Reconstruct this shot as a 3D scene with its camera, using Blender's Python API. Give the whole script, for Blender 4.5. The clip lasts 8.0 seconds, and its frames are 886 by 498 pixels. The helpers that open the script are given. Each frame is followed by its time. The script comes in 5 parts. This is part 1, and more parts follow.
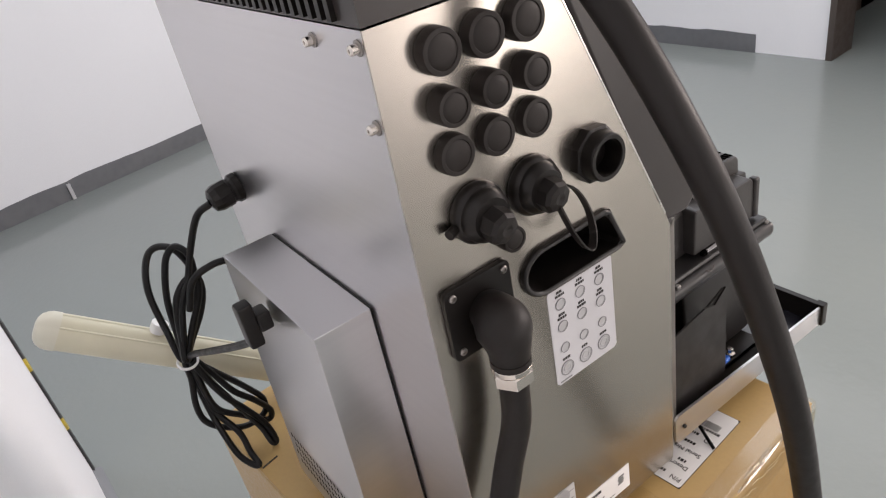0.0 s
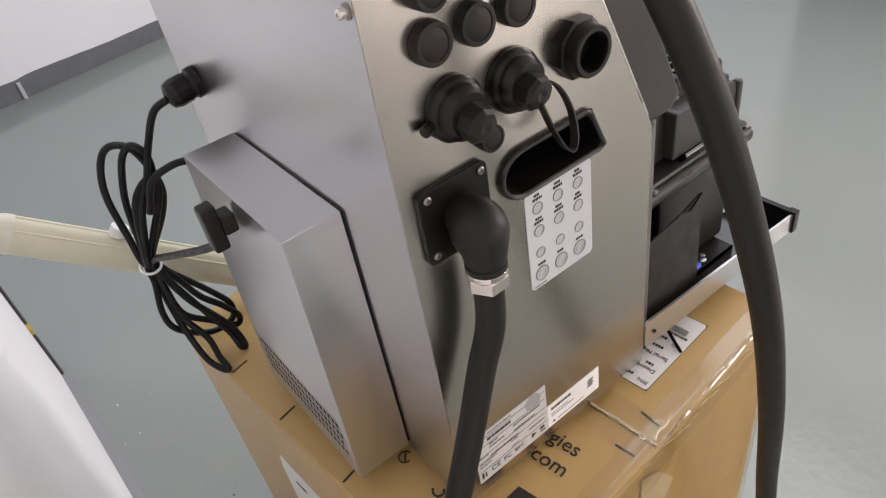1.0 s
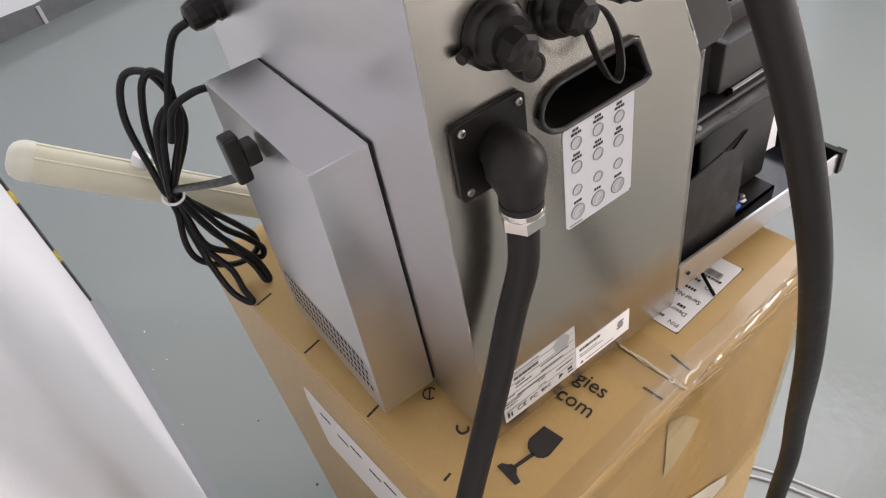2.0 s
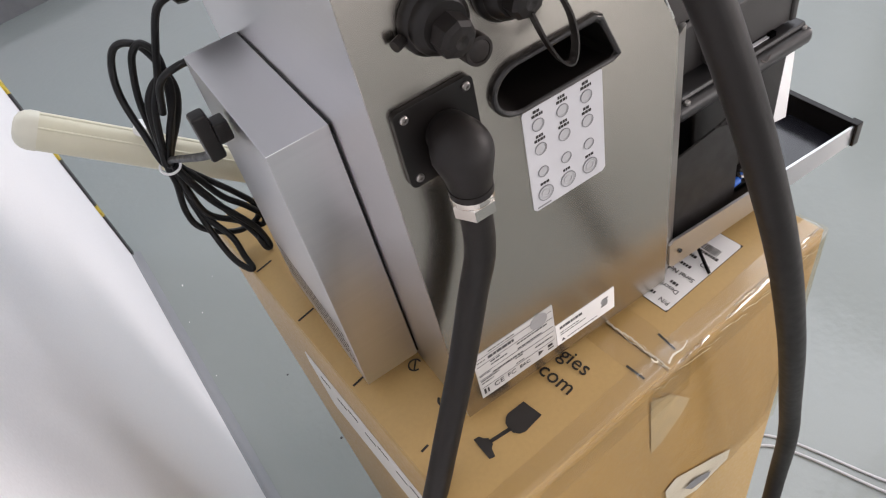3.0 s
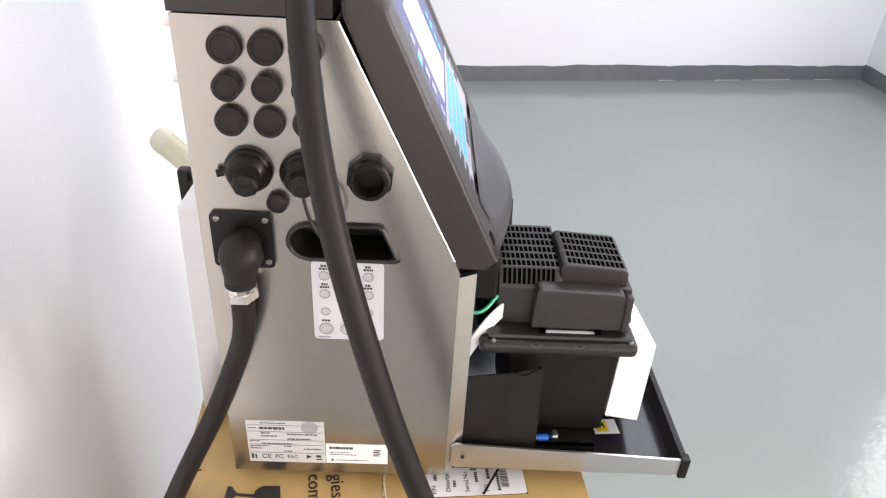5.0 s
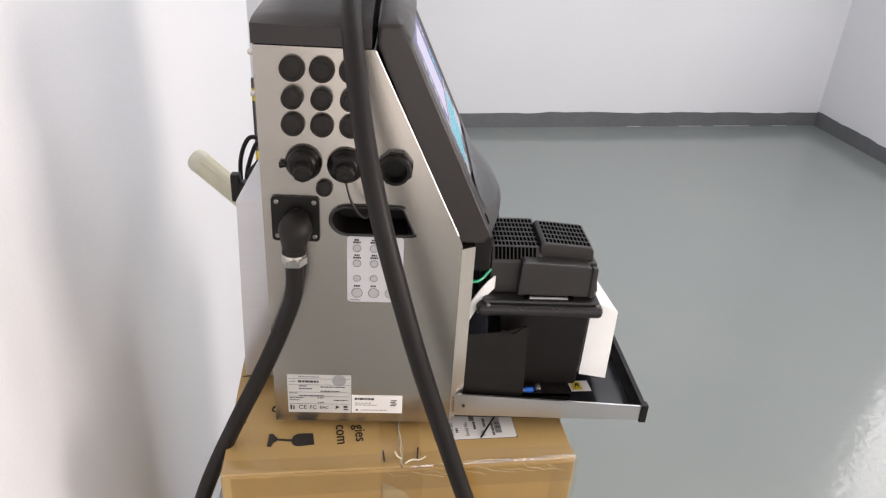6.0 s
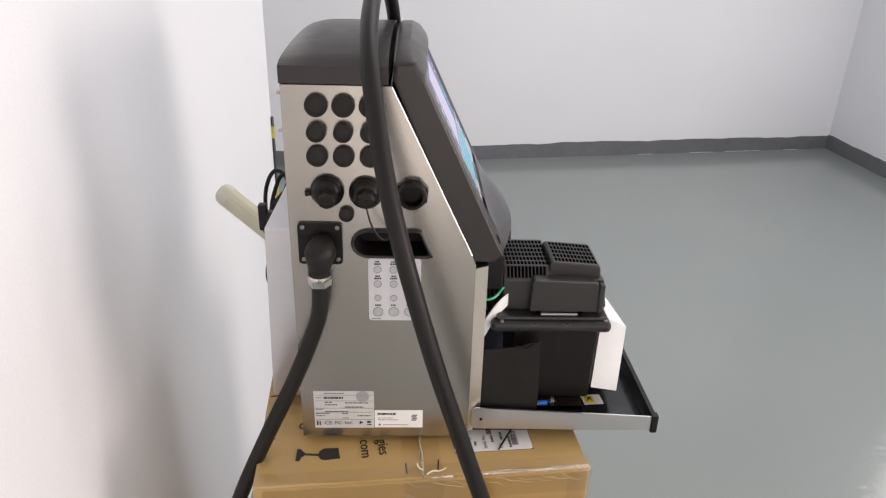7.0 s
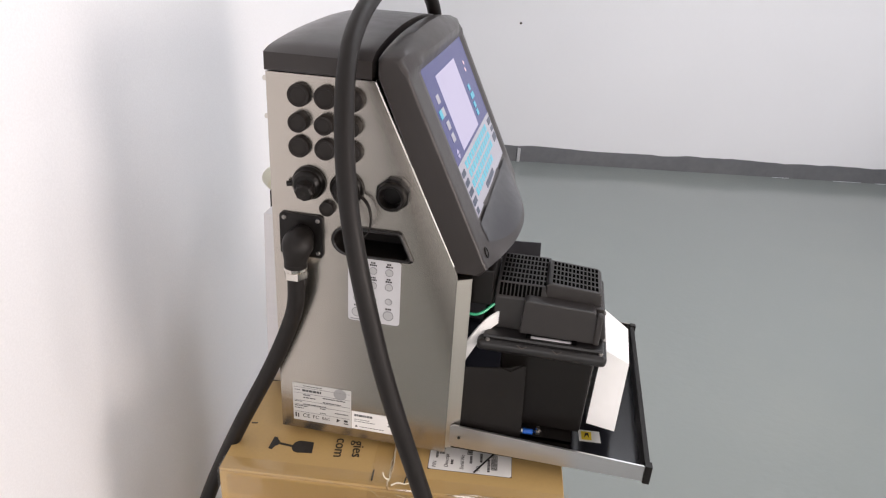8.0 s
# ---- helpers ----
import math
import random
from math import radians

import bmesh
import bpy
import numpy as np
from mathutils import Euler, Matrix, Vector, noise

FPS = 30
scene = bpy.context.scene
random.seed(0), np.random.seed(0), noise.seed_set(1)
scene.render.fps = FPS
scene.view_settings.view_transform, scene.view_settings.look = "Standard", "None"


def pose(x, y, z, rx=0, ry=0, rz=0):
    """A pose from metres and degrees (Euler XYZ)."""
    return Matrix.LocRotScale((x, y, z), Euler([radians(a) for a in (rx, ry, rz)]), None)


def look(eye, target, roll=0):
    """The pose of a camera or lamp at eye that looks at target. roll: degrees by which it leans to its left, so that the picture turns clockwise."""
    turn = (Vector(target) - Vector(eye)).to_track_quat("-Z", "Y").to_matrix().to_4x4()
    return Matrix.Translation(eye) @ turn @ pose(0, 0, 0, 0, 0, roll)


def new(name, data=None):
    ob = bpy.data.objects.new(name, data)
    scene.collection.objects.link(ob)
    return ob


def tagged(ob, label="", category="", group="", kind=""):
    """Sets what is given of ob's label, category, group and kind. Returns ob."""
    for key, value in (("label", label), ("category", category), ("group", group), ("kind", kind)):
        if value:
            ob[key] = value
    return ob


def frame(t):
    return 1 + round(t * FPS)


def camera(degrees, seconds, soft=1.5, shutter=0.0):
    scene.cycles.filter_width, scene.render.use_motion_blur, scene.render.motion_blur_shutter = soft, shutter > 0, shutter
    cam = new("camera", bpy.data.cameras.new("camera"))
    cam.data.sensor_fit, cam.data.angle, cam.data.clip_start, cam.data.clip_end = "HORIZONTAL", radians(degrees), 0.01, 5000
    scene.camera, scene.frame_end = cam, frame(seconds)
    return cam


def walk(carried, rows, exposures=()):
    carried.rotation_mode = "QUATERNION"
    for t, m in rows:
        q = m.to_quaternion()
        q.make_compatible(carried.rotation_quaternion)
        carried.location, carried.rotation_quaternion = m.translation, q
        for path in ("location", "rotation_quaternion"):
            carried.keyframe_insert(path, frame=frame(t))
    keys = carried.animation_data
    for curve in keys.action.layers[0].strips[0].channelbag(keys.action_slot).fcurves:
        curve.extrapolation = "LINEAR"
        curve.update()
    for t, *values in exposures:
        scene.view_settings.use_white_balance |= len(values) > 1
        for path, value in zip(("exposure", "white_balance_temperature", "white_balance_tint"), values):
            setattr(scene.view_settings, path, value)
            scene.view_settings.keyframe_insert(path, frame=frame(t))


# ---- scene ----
cam = camera(64.6, 8.0, soft=1.2)
PATH = [
    (0, (-0.156, -0.295, 0.549), (0.721, 1.185, -0.471), -11.9),
    (0.5, (-0.153, -0.285, 0.541), (0.685, 1.093, -0.641), -11.2),
    (1, (-0.152, -0.281, 0.536), (0.674, 1.048, -0.71), -10.8),
    (1.5, (-0.15, -0.273, 0.532), (0.623, 1.023, -0.781), -11.3),
    (2, (-0.149, -0.264, 0.526), (0.538, 1.015, -0.85), -12.1),
    (2.2, (-0.144, -0.264, 0.524), (0.503, 0.994, -0.89), -12.9),
    (3.3, (-0.059, -0.3, 0.531), (0.338, 1.026, -0.913), -17.5),
    (3.5, (-0.032, -0.308, 0.533), (0.284, 1.04, -0.91), -17.6),
    (4, (0.02, -0.322, 0.541), (0.4, 1.102, -0.81), -4.6),
    (4.5, (0.097, -0.398, 0.574), (0.389, 1.26, -0.507), 1.3),
    (5, (0.181, -0.504, 0.599), (0.25, 1.201, -0.444), 3.4),
    (5.2, (0.178, -0.56, 0.605), (0.228, 1.188, -0.366), 3.4),
    (6.3, (0.14, -0.714, 0.626), (0.286, 1.081, -0.244), 3.7),
    (6.5, (0.14, -0.727, 0.631), (0.242, 1.091, -0.196), 3.1),
    (7, (0.144, -0.746, 0.629), (0.225, 1.071, -0.204), 1.7),
    (7.5, (0.2, -0.718, 0.631), (0.152, 1.093, -0.217), 1.0),
    (8, (0.307, -0.692, 0.631), (0.027, 1.093, -0.227), 3.7),
]
EXPOSURES = [(0, -0.23, 6550, 17), (1, -0.22, 6550, 17), (2, -0.12, 6450, 17), (3.5, -0.07, 6250, 16), (4.5, 0.38, 6350, 16), (5.2, 0.24, 6430, 15), (6.5, -0.34, 6580, 16), (8, -0.23, 6520, 16)]
walk(cam, [(t, look(eye, target, roll)) for t, eye, target, roll in PATH], EXPOSURES)

# ---- world, lights ----
world = bpy.data.worlds.new("world")
scene.world = world
world.use_nodes = True
wn = world.node_tree
sky = wn.nodes.new("ShaderNodeTexSky")
sky.sky_type, sky.sun_disc = "NISHITA", False
sky.sun_elevation, sky.sun_rotation = radians(35), radians(120)
wn.links.new(sky.outputs["Color"], wn.nodes["Background"].inputs["Color"])
wn.nodes["Background"].inputs["Strength"].default_value = 0.12


def area_lamp(name, place, target, wide, high, watts, colour):
    lamp = bpy.data.lights.new(name, "AREA")
    lamp.shape, lamp.size, lamp.size_y, lamp.energy, lamp.color = "RECTANGLE", wide, high, watts, colour
    ob = new(name, lamp)
    ob.matrix_world = look(place, target)
    return ob


# ---- materials ----
def mat(name, colour, rough=0.5, metal=0.0, var=0.08, scale=30.0, bump=0.0, bump_scale=300.0, stretch=(1, 1, 1), rough_var=0.1,
        stain=0.0, stain_scale=4.0, stain_colour=None, alpha=1.0, spec=0.5, aniso=0.0, broad=None, detail=4.0):
    m = bpy.data.materials.new(name)
    m.use_nodes = True
    nt = m.node_tree
    bs = nt.nodes["Principled BSDF"]
    bs.inputs["Metallic"].default_value = metal
    bs.inputs["Alpha"].default_value = alpha
    bs.inputs["Specular IOR Level"].default_value = spec
    bs.inputs["Anisotropic"].default_value = aniso
    tc = nt.nodes.new("ShaderNodeTexCoord")
    mp = nt.nodes.new("ShaderNodeMapping")
    mp.inputs["Scale"].default_value = stretch
    nt.links.new(tc.outputs["Object"], mp.inputs["Vector"])

    def noise_tex(s, detail=4.0, plain=False):
        n = nt.nodes.new("ShaderNodeTexNoise")
        n.inputs["Scale"].default_value, n.inputs["Detail"].default_value = s, detail
        nt.links.new((tc if plain else mp).outputs["Object" if plain else "Vector"], n.inputs["Vector"])
        return n.outputs["Fac"]

    def ranged(fac, a, b, lo=0.3, hi=0.7):
        r = nt.nodes.new("ShaderNodeMapRange")
        r.inputs["From Min"].default_value, r.inputs["From Max"].default_value = lo, hi
        r.inputs["To Min"].default_value, r.inputs["To Max"].default_value = a, b
        nt.links.new(fac, r.inputs["Value"])
        return r.outputs["Result"]

    fine = noise_tex(scale, detail)
    coarse = noise_tex(broad or scale / 9, 2.0, True)
    mul = nt.nodes.new("ShaderNodeMath")
    mul.operation = "MULTIPLY"
    nt.links.new(ranged(fine, 1 - var, 1 + var), mul.inputs[0])
    nt.links.new(ranged(coarse, 1 - var * 0.7, 1 + var * 0.7), mul.inputs[1])
    mix = nt.nodes.new("ShaderNodeMix")
    mix.data_type, mix.blend_type = "RGBA", "MULTIPLY"
    mix.inputs["Factor"].default_value = 1.0
    mix.inputs["A"].default_value = (*colour, 1)
    nt.links.new(mul.outputs[0], mix.inputs["B"])
    out = mix.outputs["Result"]
    if stain:
        m2 = nt.nodes.new("ShaderNodeMix")
        m2.data_type = "RGBA"
        m2.inputs["B"].default_value = (*(stain_colour or [c * 0.5 for c in colour]), 1)
        nt.links.new(out, m2.inputs["A"])
        nt.links.new(ranged(noise_tex(stain_scale, 6.0, True), 0, stain, 0.52, 0.68), m2.inputs["Factor"])
        out = m2.outputs["Result"]
    nt.links.new(out, bs.inputs["Base Color"])
    nt.links.new(ranged(fine, max(0.02, rough - rough_var), min(1, rough + rough_var)), bs.inputs["Roughness"])
    if bump:
        b = nt.nodes.new("ShaderNodeBump")
        b.inputs["Strength"].default_value, b.inputs["Distance"].default_value = bump, 0.002
        nt.links.new(noise_tex(bump_scale, 3.0), b.inputs["Height"])
        nt.links.new(b.outputs["Normal"], bs.inputs["Normal"])
    return m


def glow(name, colour, strength):
    m = bpy.data.materials.new(name)
    m.use_nodes = True
    bs = m.node_tree.nodes["Principled BSDF"]
    bs.inputs["Base Color"].default_value = (*[c * 0.2 for c in colour], 1)
    bs.inputs["Emission Color"].default_value = (*colour, 1)
    bs.inputs["Emission Strength"].default_value = strength
    bs.inputs["Roughness"].default_value = 0.25
    return m


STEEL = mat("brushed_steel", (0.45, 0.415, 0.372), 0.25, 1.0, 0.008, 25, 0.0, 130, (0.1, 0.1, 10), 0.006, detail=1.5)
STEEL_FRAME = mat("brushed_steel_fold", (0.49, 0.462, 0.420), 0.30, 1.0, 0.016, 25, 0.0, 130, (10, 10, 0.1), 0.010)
# same steel, lighter and bluer: reflected light is put into the colour
STEEL_LIT = mat("brushed_steel_lit", (0.57, 0.563, 0.572), 0.30, 1.0, 0.016, 25, 0.0, 130, (0.1, 0.1, 10), 0.010, detail=1.5)
# paler steel; the edge highlight is painted in with it
STEEL_EDGE = mat("highlight_steel", (0.75, 0.73, 0.70), 0.3, 1.0)
CHROME = mat("nickel_plate", (0.64, 0.605, 0.56), 0.2, 1.0, 0.05)
PLASTIC = mat("dark_grey_plastic", (0.027, 0.0242, 0.0232), 0.36, 0, 0.04, 80, 0.05, 900, rough_var=0.04, spec=0.4)
BEZEL = mat("charcoal_painted_plastic", (0.0255, 0.0213, 0.0200), 0.31, 0, 0.02, 60, 0.05, 1200, rough_var=0.03, spec=0.4)
CHIN = mat("blue_grey_plastic", (0.027, 0.028, 0.033), 0.32, 0, 0.02, 60, 0.03, 1200, rough_var=0.03)
BLACK = mat("black_moulded_plastic", (0.0068, 0.0056, 0.0050), 0.34, 0, 0.03, 90, 0.0, 700, rough_var=0.04, spec=0.25)
# black sheet metal again, with its wall sheen painted in as slate grey
SHEET_SHEEN = mat("black_sheet_metal_sheen", (0.055, 0.055, 0.062), 0.40, 0, 0.05, 60)
VENT = mat("vent_hole_black", (0.002, 0.002, 0.002), 0.9, 0, 0.1, spec=0.0)
SHEET = mat("black_painted_sheet_metal", (0.0085, 0.0070, 0.0063), 0.42, 0, 0.05, 60, 0.02, 500, spec=0.3)
LID = mat("black_lid_plastic", (0.016, 0.015, 0.015), 0.33, 0, 0.04, 80, rough_var=0.04, spec=0.4)
MATT = mat("matt_black_interior", (0.01, 0.01, 0.01), 0.8, 0, 0.1)
PLUG = mat("brown_black_rubber", (0.0130, 0.0100, 0.0086), 0.55, 0, 0.05, 120, 0.02, 500, rough_var=0.05, spec=0.3)
SCREW = mat("dull_zinc_screw", (0.27, 0.255, 0.24), 0.4, 1.0, 0.1, 200)
RUBBER = mat("black_rubber", (0.0095, 0.0078, 0.0071), 0.48, 0, 0.05, 120, 0.03, 500, rough_var=0.04, spec=0.25)
CORD = mat("black_cord", (0.005, 0.005, 0.0053), 0.45, 0, 0.1, 120, spec=0.3)
WALL = mat("white_emulsion_wall", (0.79, 0.797, 0.82), 0.75, 0, 0.03, 380, 0.10, 160, broad=0.9)
SKIRT = mat("grey_painted_skirting", (0.135, 0.139, 0.147), 0.5, 0, 0.08, 25, 0.15, 120, stain=0.25, stain_scale=9, stain_colour=(0.19, 0.19, 0.19))
COVE = mat("pale_grey_cove_paint", (0.215, 0.225, 0.238), 0.5, 0, 0.012, 40, rough_var=0.02)
FLOOR = mat("grey_green_epoxy_floor", (0.240, 0.264, 0.254), 0.14, 0, 0.025, 420, 0.42, 36, rough_var=0.02, broad=0.6, stain=0.16, stain_scale=1.7, stain_colour=(0.285, 0.298, 0.270))
CEIL = mat("white_ceiling", (0.78, 0.78, 0.78), 0.85, 0, 0.03, 10)
CARD = mat("brown_corrugated_cardboard", (0.475, 0.316, 0.122), 0.42, 0, 0.03, 220, 0.06, 260, (1, 1, 1), broad=7, stain=0.12, stain_scale=7, stain_colour=(0.33, 0.215, 0.09))
CARD_PALE = mat("peeled_cardboard", (0.53, 0.43, 0.28), 0.45, 0, 0.10, 60, 0.1, 200)
INK = mat("black_print", (0.02, 0.017, 0.015), 0.6, 0, 0.2, 150)
def clear_tape(name, tint, gloss, rough):
    """See-through film with a share of mirror gloss."""
    m = bpy.data.materials.new(name)
    m.use_nodes = True
    tn = m.node_tree
    see, shine, both = tn.nodes.new("ShaderNodeBsdfTransparent"), tn.nodes.new("ShaderNodeBsdfGlossy"), tn.nodes.new("ShaderNodeMixShader")
    see.inputs["Color"].default_value = (*tint, 1)
    shine.inputs["Roughness"].default_value = rough
    both.inputs["Fac"].default_value = gloss
    tn.links.new(see.outputs[0], both.inputs[1])
    tn.links.new(shine.outputs[0], both.inputs[2])
    tn.links.new(both.outputs[0], tn.nodes["Material Output"].inputs["Surface"])
    return m


TAPE = clear_tape("clear_packing_tape", (0.97, 0.955, 0.91), 0.085, 0.22)
AMBER_TAPE = clear_tape("amber_packing_tape", (0.90, 0.86, 0.76), 0.10, 0.16)
FOIL = clear_tape("crumpled_tape_fold", (0.95, 0.92, 0.84), 0.34, 0.14)
PAPER = mat("white_paper", (0.78, 0.77, 0.75), 0.55, 0, 0.03, 40)
FILM = mat("light_grey_label_film", (0.50, 0.50, 0.515), 0.4, 0, 0.03, 40)
PATCH = mat("grey_seal", (0.30, 0.30, 0.30), 0.4, 0, 0.05, 80)
# whitish colour for torn tape fibres and for painted glints on the tape
STRAND_GLINT = mat("tape_fibre_and_glint", (0.76, 0.70, 0.55), 0.4, 0, 0.1, 200)
CIRCLE = mat("grey_button_print", (0.40, 0.40, 0.405), 0.5, 0, 0.04, 90)
GREY_PRINT = mat("grey_print", (0.19, 0.19, 0.195), 0.55, 0, 0.06, 90)
SILVER_LABEL = mat("silver_rating_label", (0.52, 0.515, 0.50), 0.38, 0.1, 0.05, 50)
CREAM = mat("aged_cream_plastic", (0.70, 0.67, 0.51), 0.4, 0, 0.05, 20, 0.05, 200)
CREAM_END = mat("pale_cream_end_cap", (0.72, 0.70, 0.58), 0.42, 0, 0.05, 20)
WHITE_PLASTIC = mat("white_plastic", (0.82, 0.82, 0.81), 0.45, 0, 0.03, 30)
GUARD_YELLOW = mat("worn_hazard_yellow", (0.50, 0.38, 0.04), 0.5, 0, 0.25, 60)
YELLOW = mat("hazard_yellow", (0.75, 0.56, 0.03), 0.45, 0, 0.15, 40)
TAPE_BLACK = mat("hazard_black", (0.03, 0.03, 0.03), 0.5, 0, 0.2, 40)
GREEN = mat("green_wire", (0.02, 0.35, 0.17), 0.4)
BLUE = mat("blue_crimp", (0.01, 0.10, 0.45), 0.35)
DOORWAY = mat("dark_brown_doorway", (0.095, 0.068, 0.054), 0.6, 0, 0.15, 6)
TRAY = mat("black_gloss_tray_paint", (0.010, 0.010, 0.014), 0.20, 0, 0.05, 60, rough_var=0.05, spec=0.5)
PLATE_PRINT = mat("dark_plate_print", (0.05, 0.05, 0.052), 0.55, 0, 0.06, 90)
FRAME_DARK = mat("dark_door_frame", (0.060, 0.047, 0.040), 0.5)
FRAME_WHITE = mat("white_window_frame", (0.75, 0.75, 0.75), 0.4)
GLASS = bpy.data.materials.new("window_glass")
GLASS.use_nodes = True
gb = GLASS.node_tree.nodes["Principled BSDF"]
gb.inputs["Transmission Weight"].default_value, gb.inputs["Roughness"].default_value, gb.inputs["IOR"].default_value = 1.0, 0.02, 1.45
SCREEN_BLUE = glow("screen_deep_blue", (0.045, 0.05, 0.22), 0.75)
SCREEN_WHITE = glow("screen_pale", (0.66, 0.62, 0.86), 0.62)
SCREEN_GREY = glow("screen_light_grey", (0.55, 0.54, 0.62), 0.6)
SCREEN_CYAN = glow("screen_cyan", (0.10, 0.58, 0.74), 0.7)
SCREEN_NAVY = glow("screen_navy", (0.03, 0.05, 0.10), 0.7)
SCREEN_LED = glow("screen_pale_pink", (0.9, 0.7, 0.7), 0.9)

# ---- mesh helpers ----
BASE = {}


def thing(name, place, label, category, group="", kind=""):
    ob = new(name)
    ob.empty_display_size = 0.02
    ob.location = place
    BASE[ob] = Vector(place)
    return tagged(ob, label, category, group, kind)


def finish(bm, name, material, smooth=True, angle=35):
    bmesh.ops.remove_doubles(bm, verts=bm.verts, dist=1e-6)
    bmesh.ops.recalc_face_normals(bm, faces=bm.faces)
    for f in bm.faces:
        f.smooth = smooth
    if smooth:
        for e in bm.edges:
            if len(e.link_faces) == 2 and e.calc_face_angle(0) > radians(angle):
                e.smooth = False
    me = bpy.data.meshes.new(name)
    normals = []
    if smooth:
        # corner normals weighted by area, so that large flat faces stay flat beside their rounded edges
        bm.normal_update()
        limit = math.cos(radians(angle))
        area = {f: f.calc_area() for f in bm.faces}
        for f in bm.faces:
            for v in f.verts:
                n = Vector((0, 0, 0))
                for g in v.link_faces:
                    if g.normal.dot(f.normal) > limit:
                        n += g.normal * area[g]
                normals.append(n.normalized() if n.length > 0 else f.normal.copy())
    bm.to_mesh(me)
    bm.free()
    if normals:
        me.normals_split_custom_set(normals)
    me.materials.append(material)
    return me


def part(name, bm, material, parent, label="", smooth=True):
    base = BASE[parent]
    bmesh.ops.translate(bm, verts=bm.verts, vec=-base)
    ob = new(name, finish(bm, name, material, smooth))
    ob.parent = parent
    BASE[ob] = base
    return tagged(ob, label)


def solo(name, bm, material, label, category, kind="", group=""):
    """A thing or a piece of the setting that is one mesh; its origin lies at its lowest middle."""
    lo = Vector([min(v.co[i] for v in bm.verts) for i in range(3)])
    hi = Vector([max(v.co[i] for v in bm.verts) for i in range(3)])
    base = Vector(((lo.x + hi.x) / 2, (lo.y + hi.y) / 2, lo.z))
    bmesh.ops.translate(bm, verts=bm.verts, vec=-base)
    ob = new(name, finish(bm, name, material))
    ob.location = base
    BASE[ob] = base
    return tagged(ob, label, category, group, kind)


def bm_box(lo, hi, bevel=0.0, bm=None, seg=2):
    b = bmesh.new()
    r = bmesh.ops.create_cube(b, size=1.0)
    for v in r["verts"]:
        v.co = Vector([lo[i] + (v.co[i] + 0.5) * (hi[i] - lo[i]) for i in range(3)])
    if bevel:
        bmesh.ops.bevel(b, geom=b.edges[:], offset=bevel, segments=seg, affect="EDGES", profile=0.5)
    return join(bm, b)


def join(bm, b):
    if bm is None:
        return b
    me = bpy.data.meshes.new("tmp")
    b.to_mesh(me)
    b.free()
    bm.from_mesh(me)
    bpy.data.meshes.remove(me)
    return bm


def bm_prism(poly, a, b, axis="y", bevel=0.0, bm=None, seg=2):
    """A prism over a polygon. axis y: poly is (x, z); axis z: (x, y); axis x: (y, z)."""
    put = {"y": lambda p, h: (p[0], h, p[1]), "z": lambda p, h: (p[0], p[1], h), "x": lambda p, h: (h, p[0], p[1])}[axis]
    m = bmesh.new()
    v0 = [m.verts.new(put(p, a)) for p in poly]
    v1 = [m.verts.new(put(p, b)) for p in poly]
    n = len(poly)
    m.faces.new(v0)
    m.faces.new(v1[::-1])
    for i in range(n):
        m.faces.new((v0[i], v1[i], v1[(i + 1) % n], v0[(i + 1) % n]))
    bmesh.ops.recalc_face_normals(m, faces=m.faces)
    if bevel:
        bmesh.ops.bevel(m, geom=m.edges[:], offset=bevel, segments=seg, affect="EDGES", profile=0.5)
    return join(bm, m)


def bm_lathe(profile, place, axis=(0, -1, 0), seg=32, bm=None, turn=0.0):
    """Revolves (radius, height) pairs round axis at place."""
    q = Vector((0, 0, 1)).rotation_difference(Vector(axis).normalized())
    m = bmesh.new()
    rings = []
    for r, h in profile:
        if r < 1e-6:
            rings.append([m.verts.new(Vector(place) + q @ Vector((0, 0, h)))])
        else:
            rings.append([m.verts.new(Vector(place) + q @ Vector((r * math.cos(turn + 2 * math.pi * i / seg), r * math.sin(turn + 2 * math.pi * i / seg), h))) for i in range(seg)])
    for a, b in zip(rings[:-1], rings[1:]):
        for i in range(seg):
            j = (i + 1) % seg
            if len(a) == 1 and len(b) == 1:
                continue
            if len(a) == 1:
                m.faces.new((a[0], b[i], b[j]))
            elif len(b) == 1:
                m.faces.new((a[i], b[0], a[j]))
            else:
                m.faces.new((a[i], b[i], b[j], a[j]))
    return join(bm, m)


def spline(points, steps=10, closed=False):
    P = [Vector(p) for p in points]
    n = len(P)
    out = []
    for i in range(n if closed else n - 1):
        if closed:
            p0, p1, p2, p3 = P[i - 1], P[i], P[(i + 1) % n], P[(i + 2) % n]
        else:
            p1, p2 = P[i], P[i + 1]
            p0 = P[i - 1] if i else 2 * p1 - p2
            p3 = P[i + 2] if i + 2 < n else 2 * p2 - p1
        for k in range(steps):
            u = k / steps
            out.append(0.5 * (2 * p1 + (p2 - p0) * u + (2 * p0 - 5 * p1 + 4 * p2 - p3) * u * u + (-p0 + 3 * p1 - 3 * p2 + p3) * u ** 3))
    if not closed:
        out.append(P[-1])
    return out


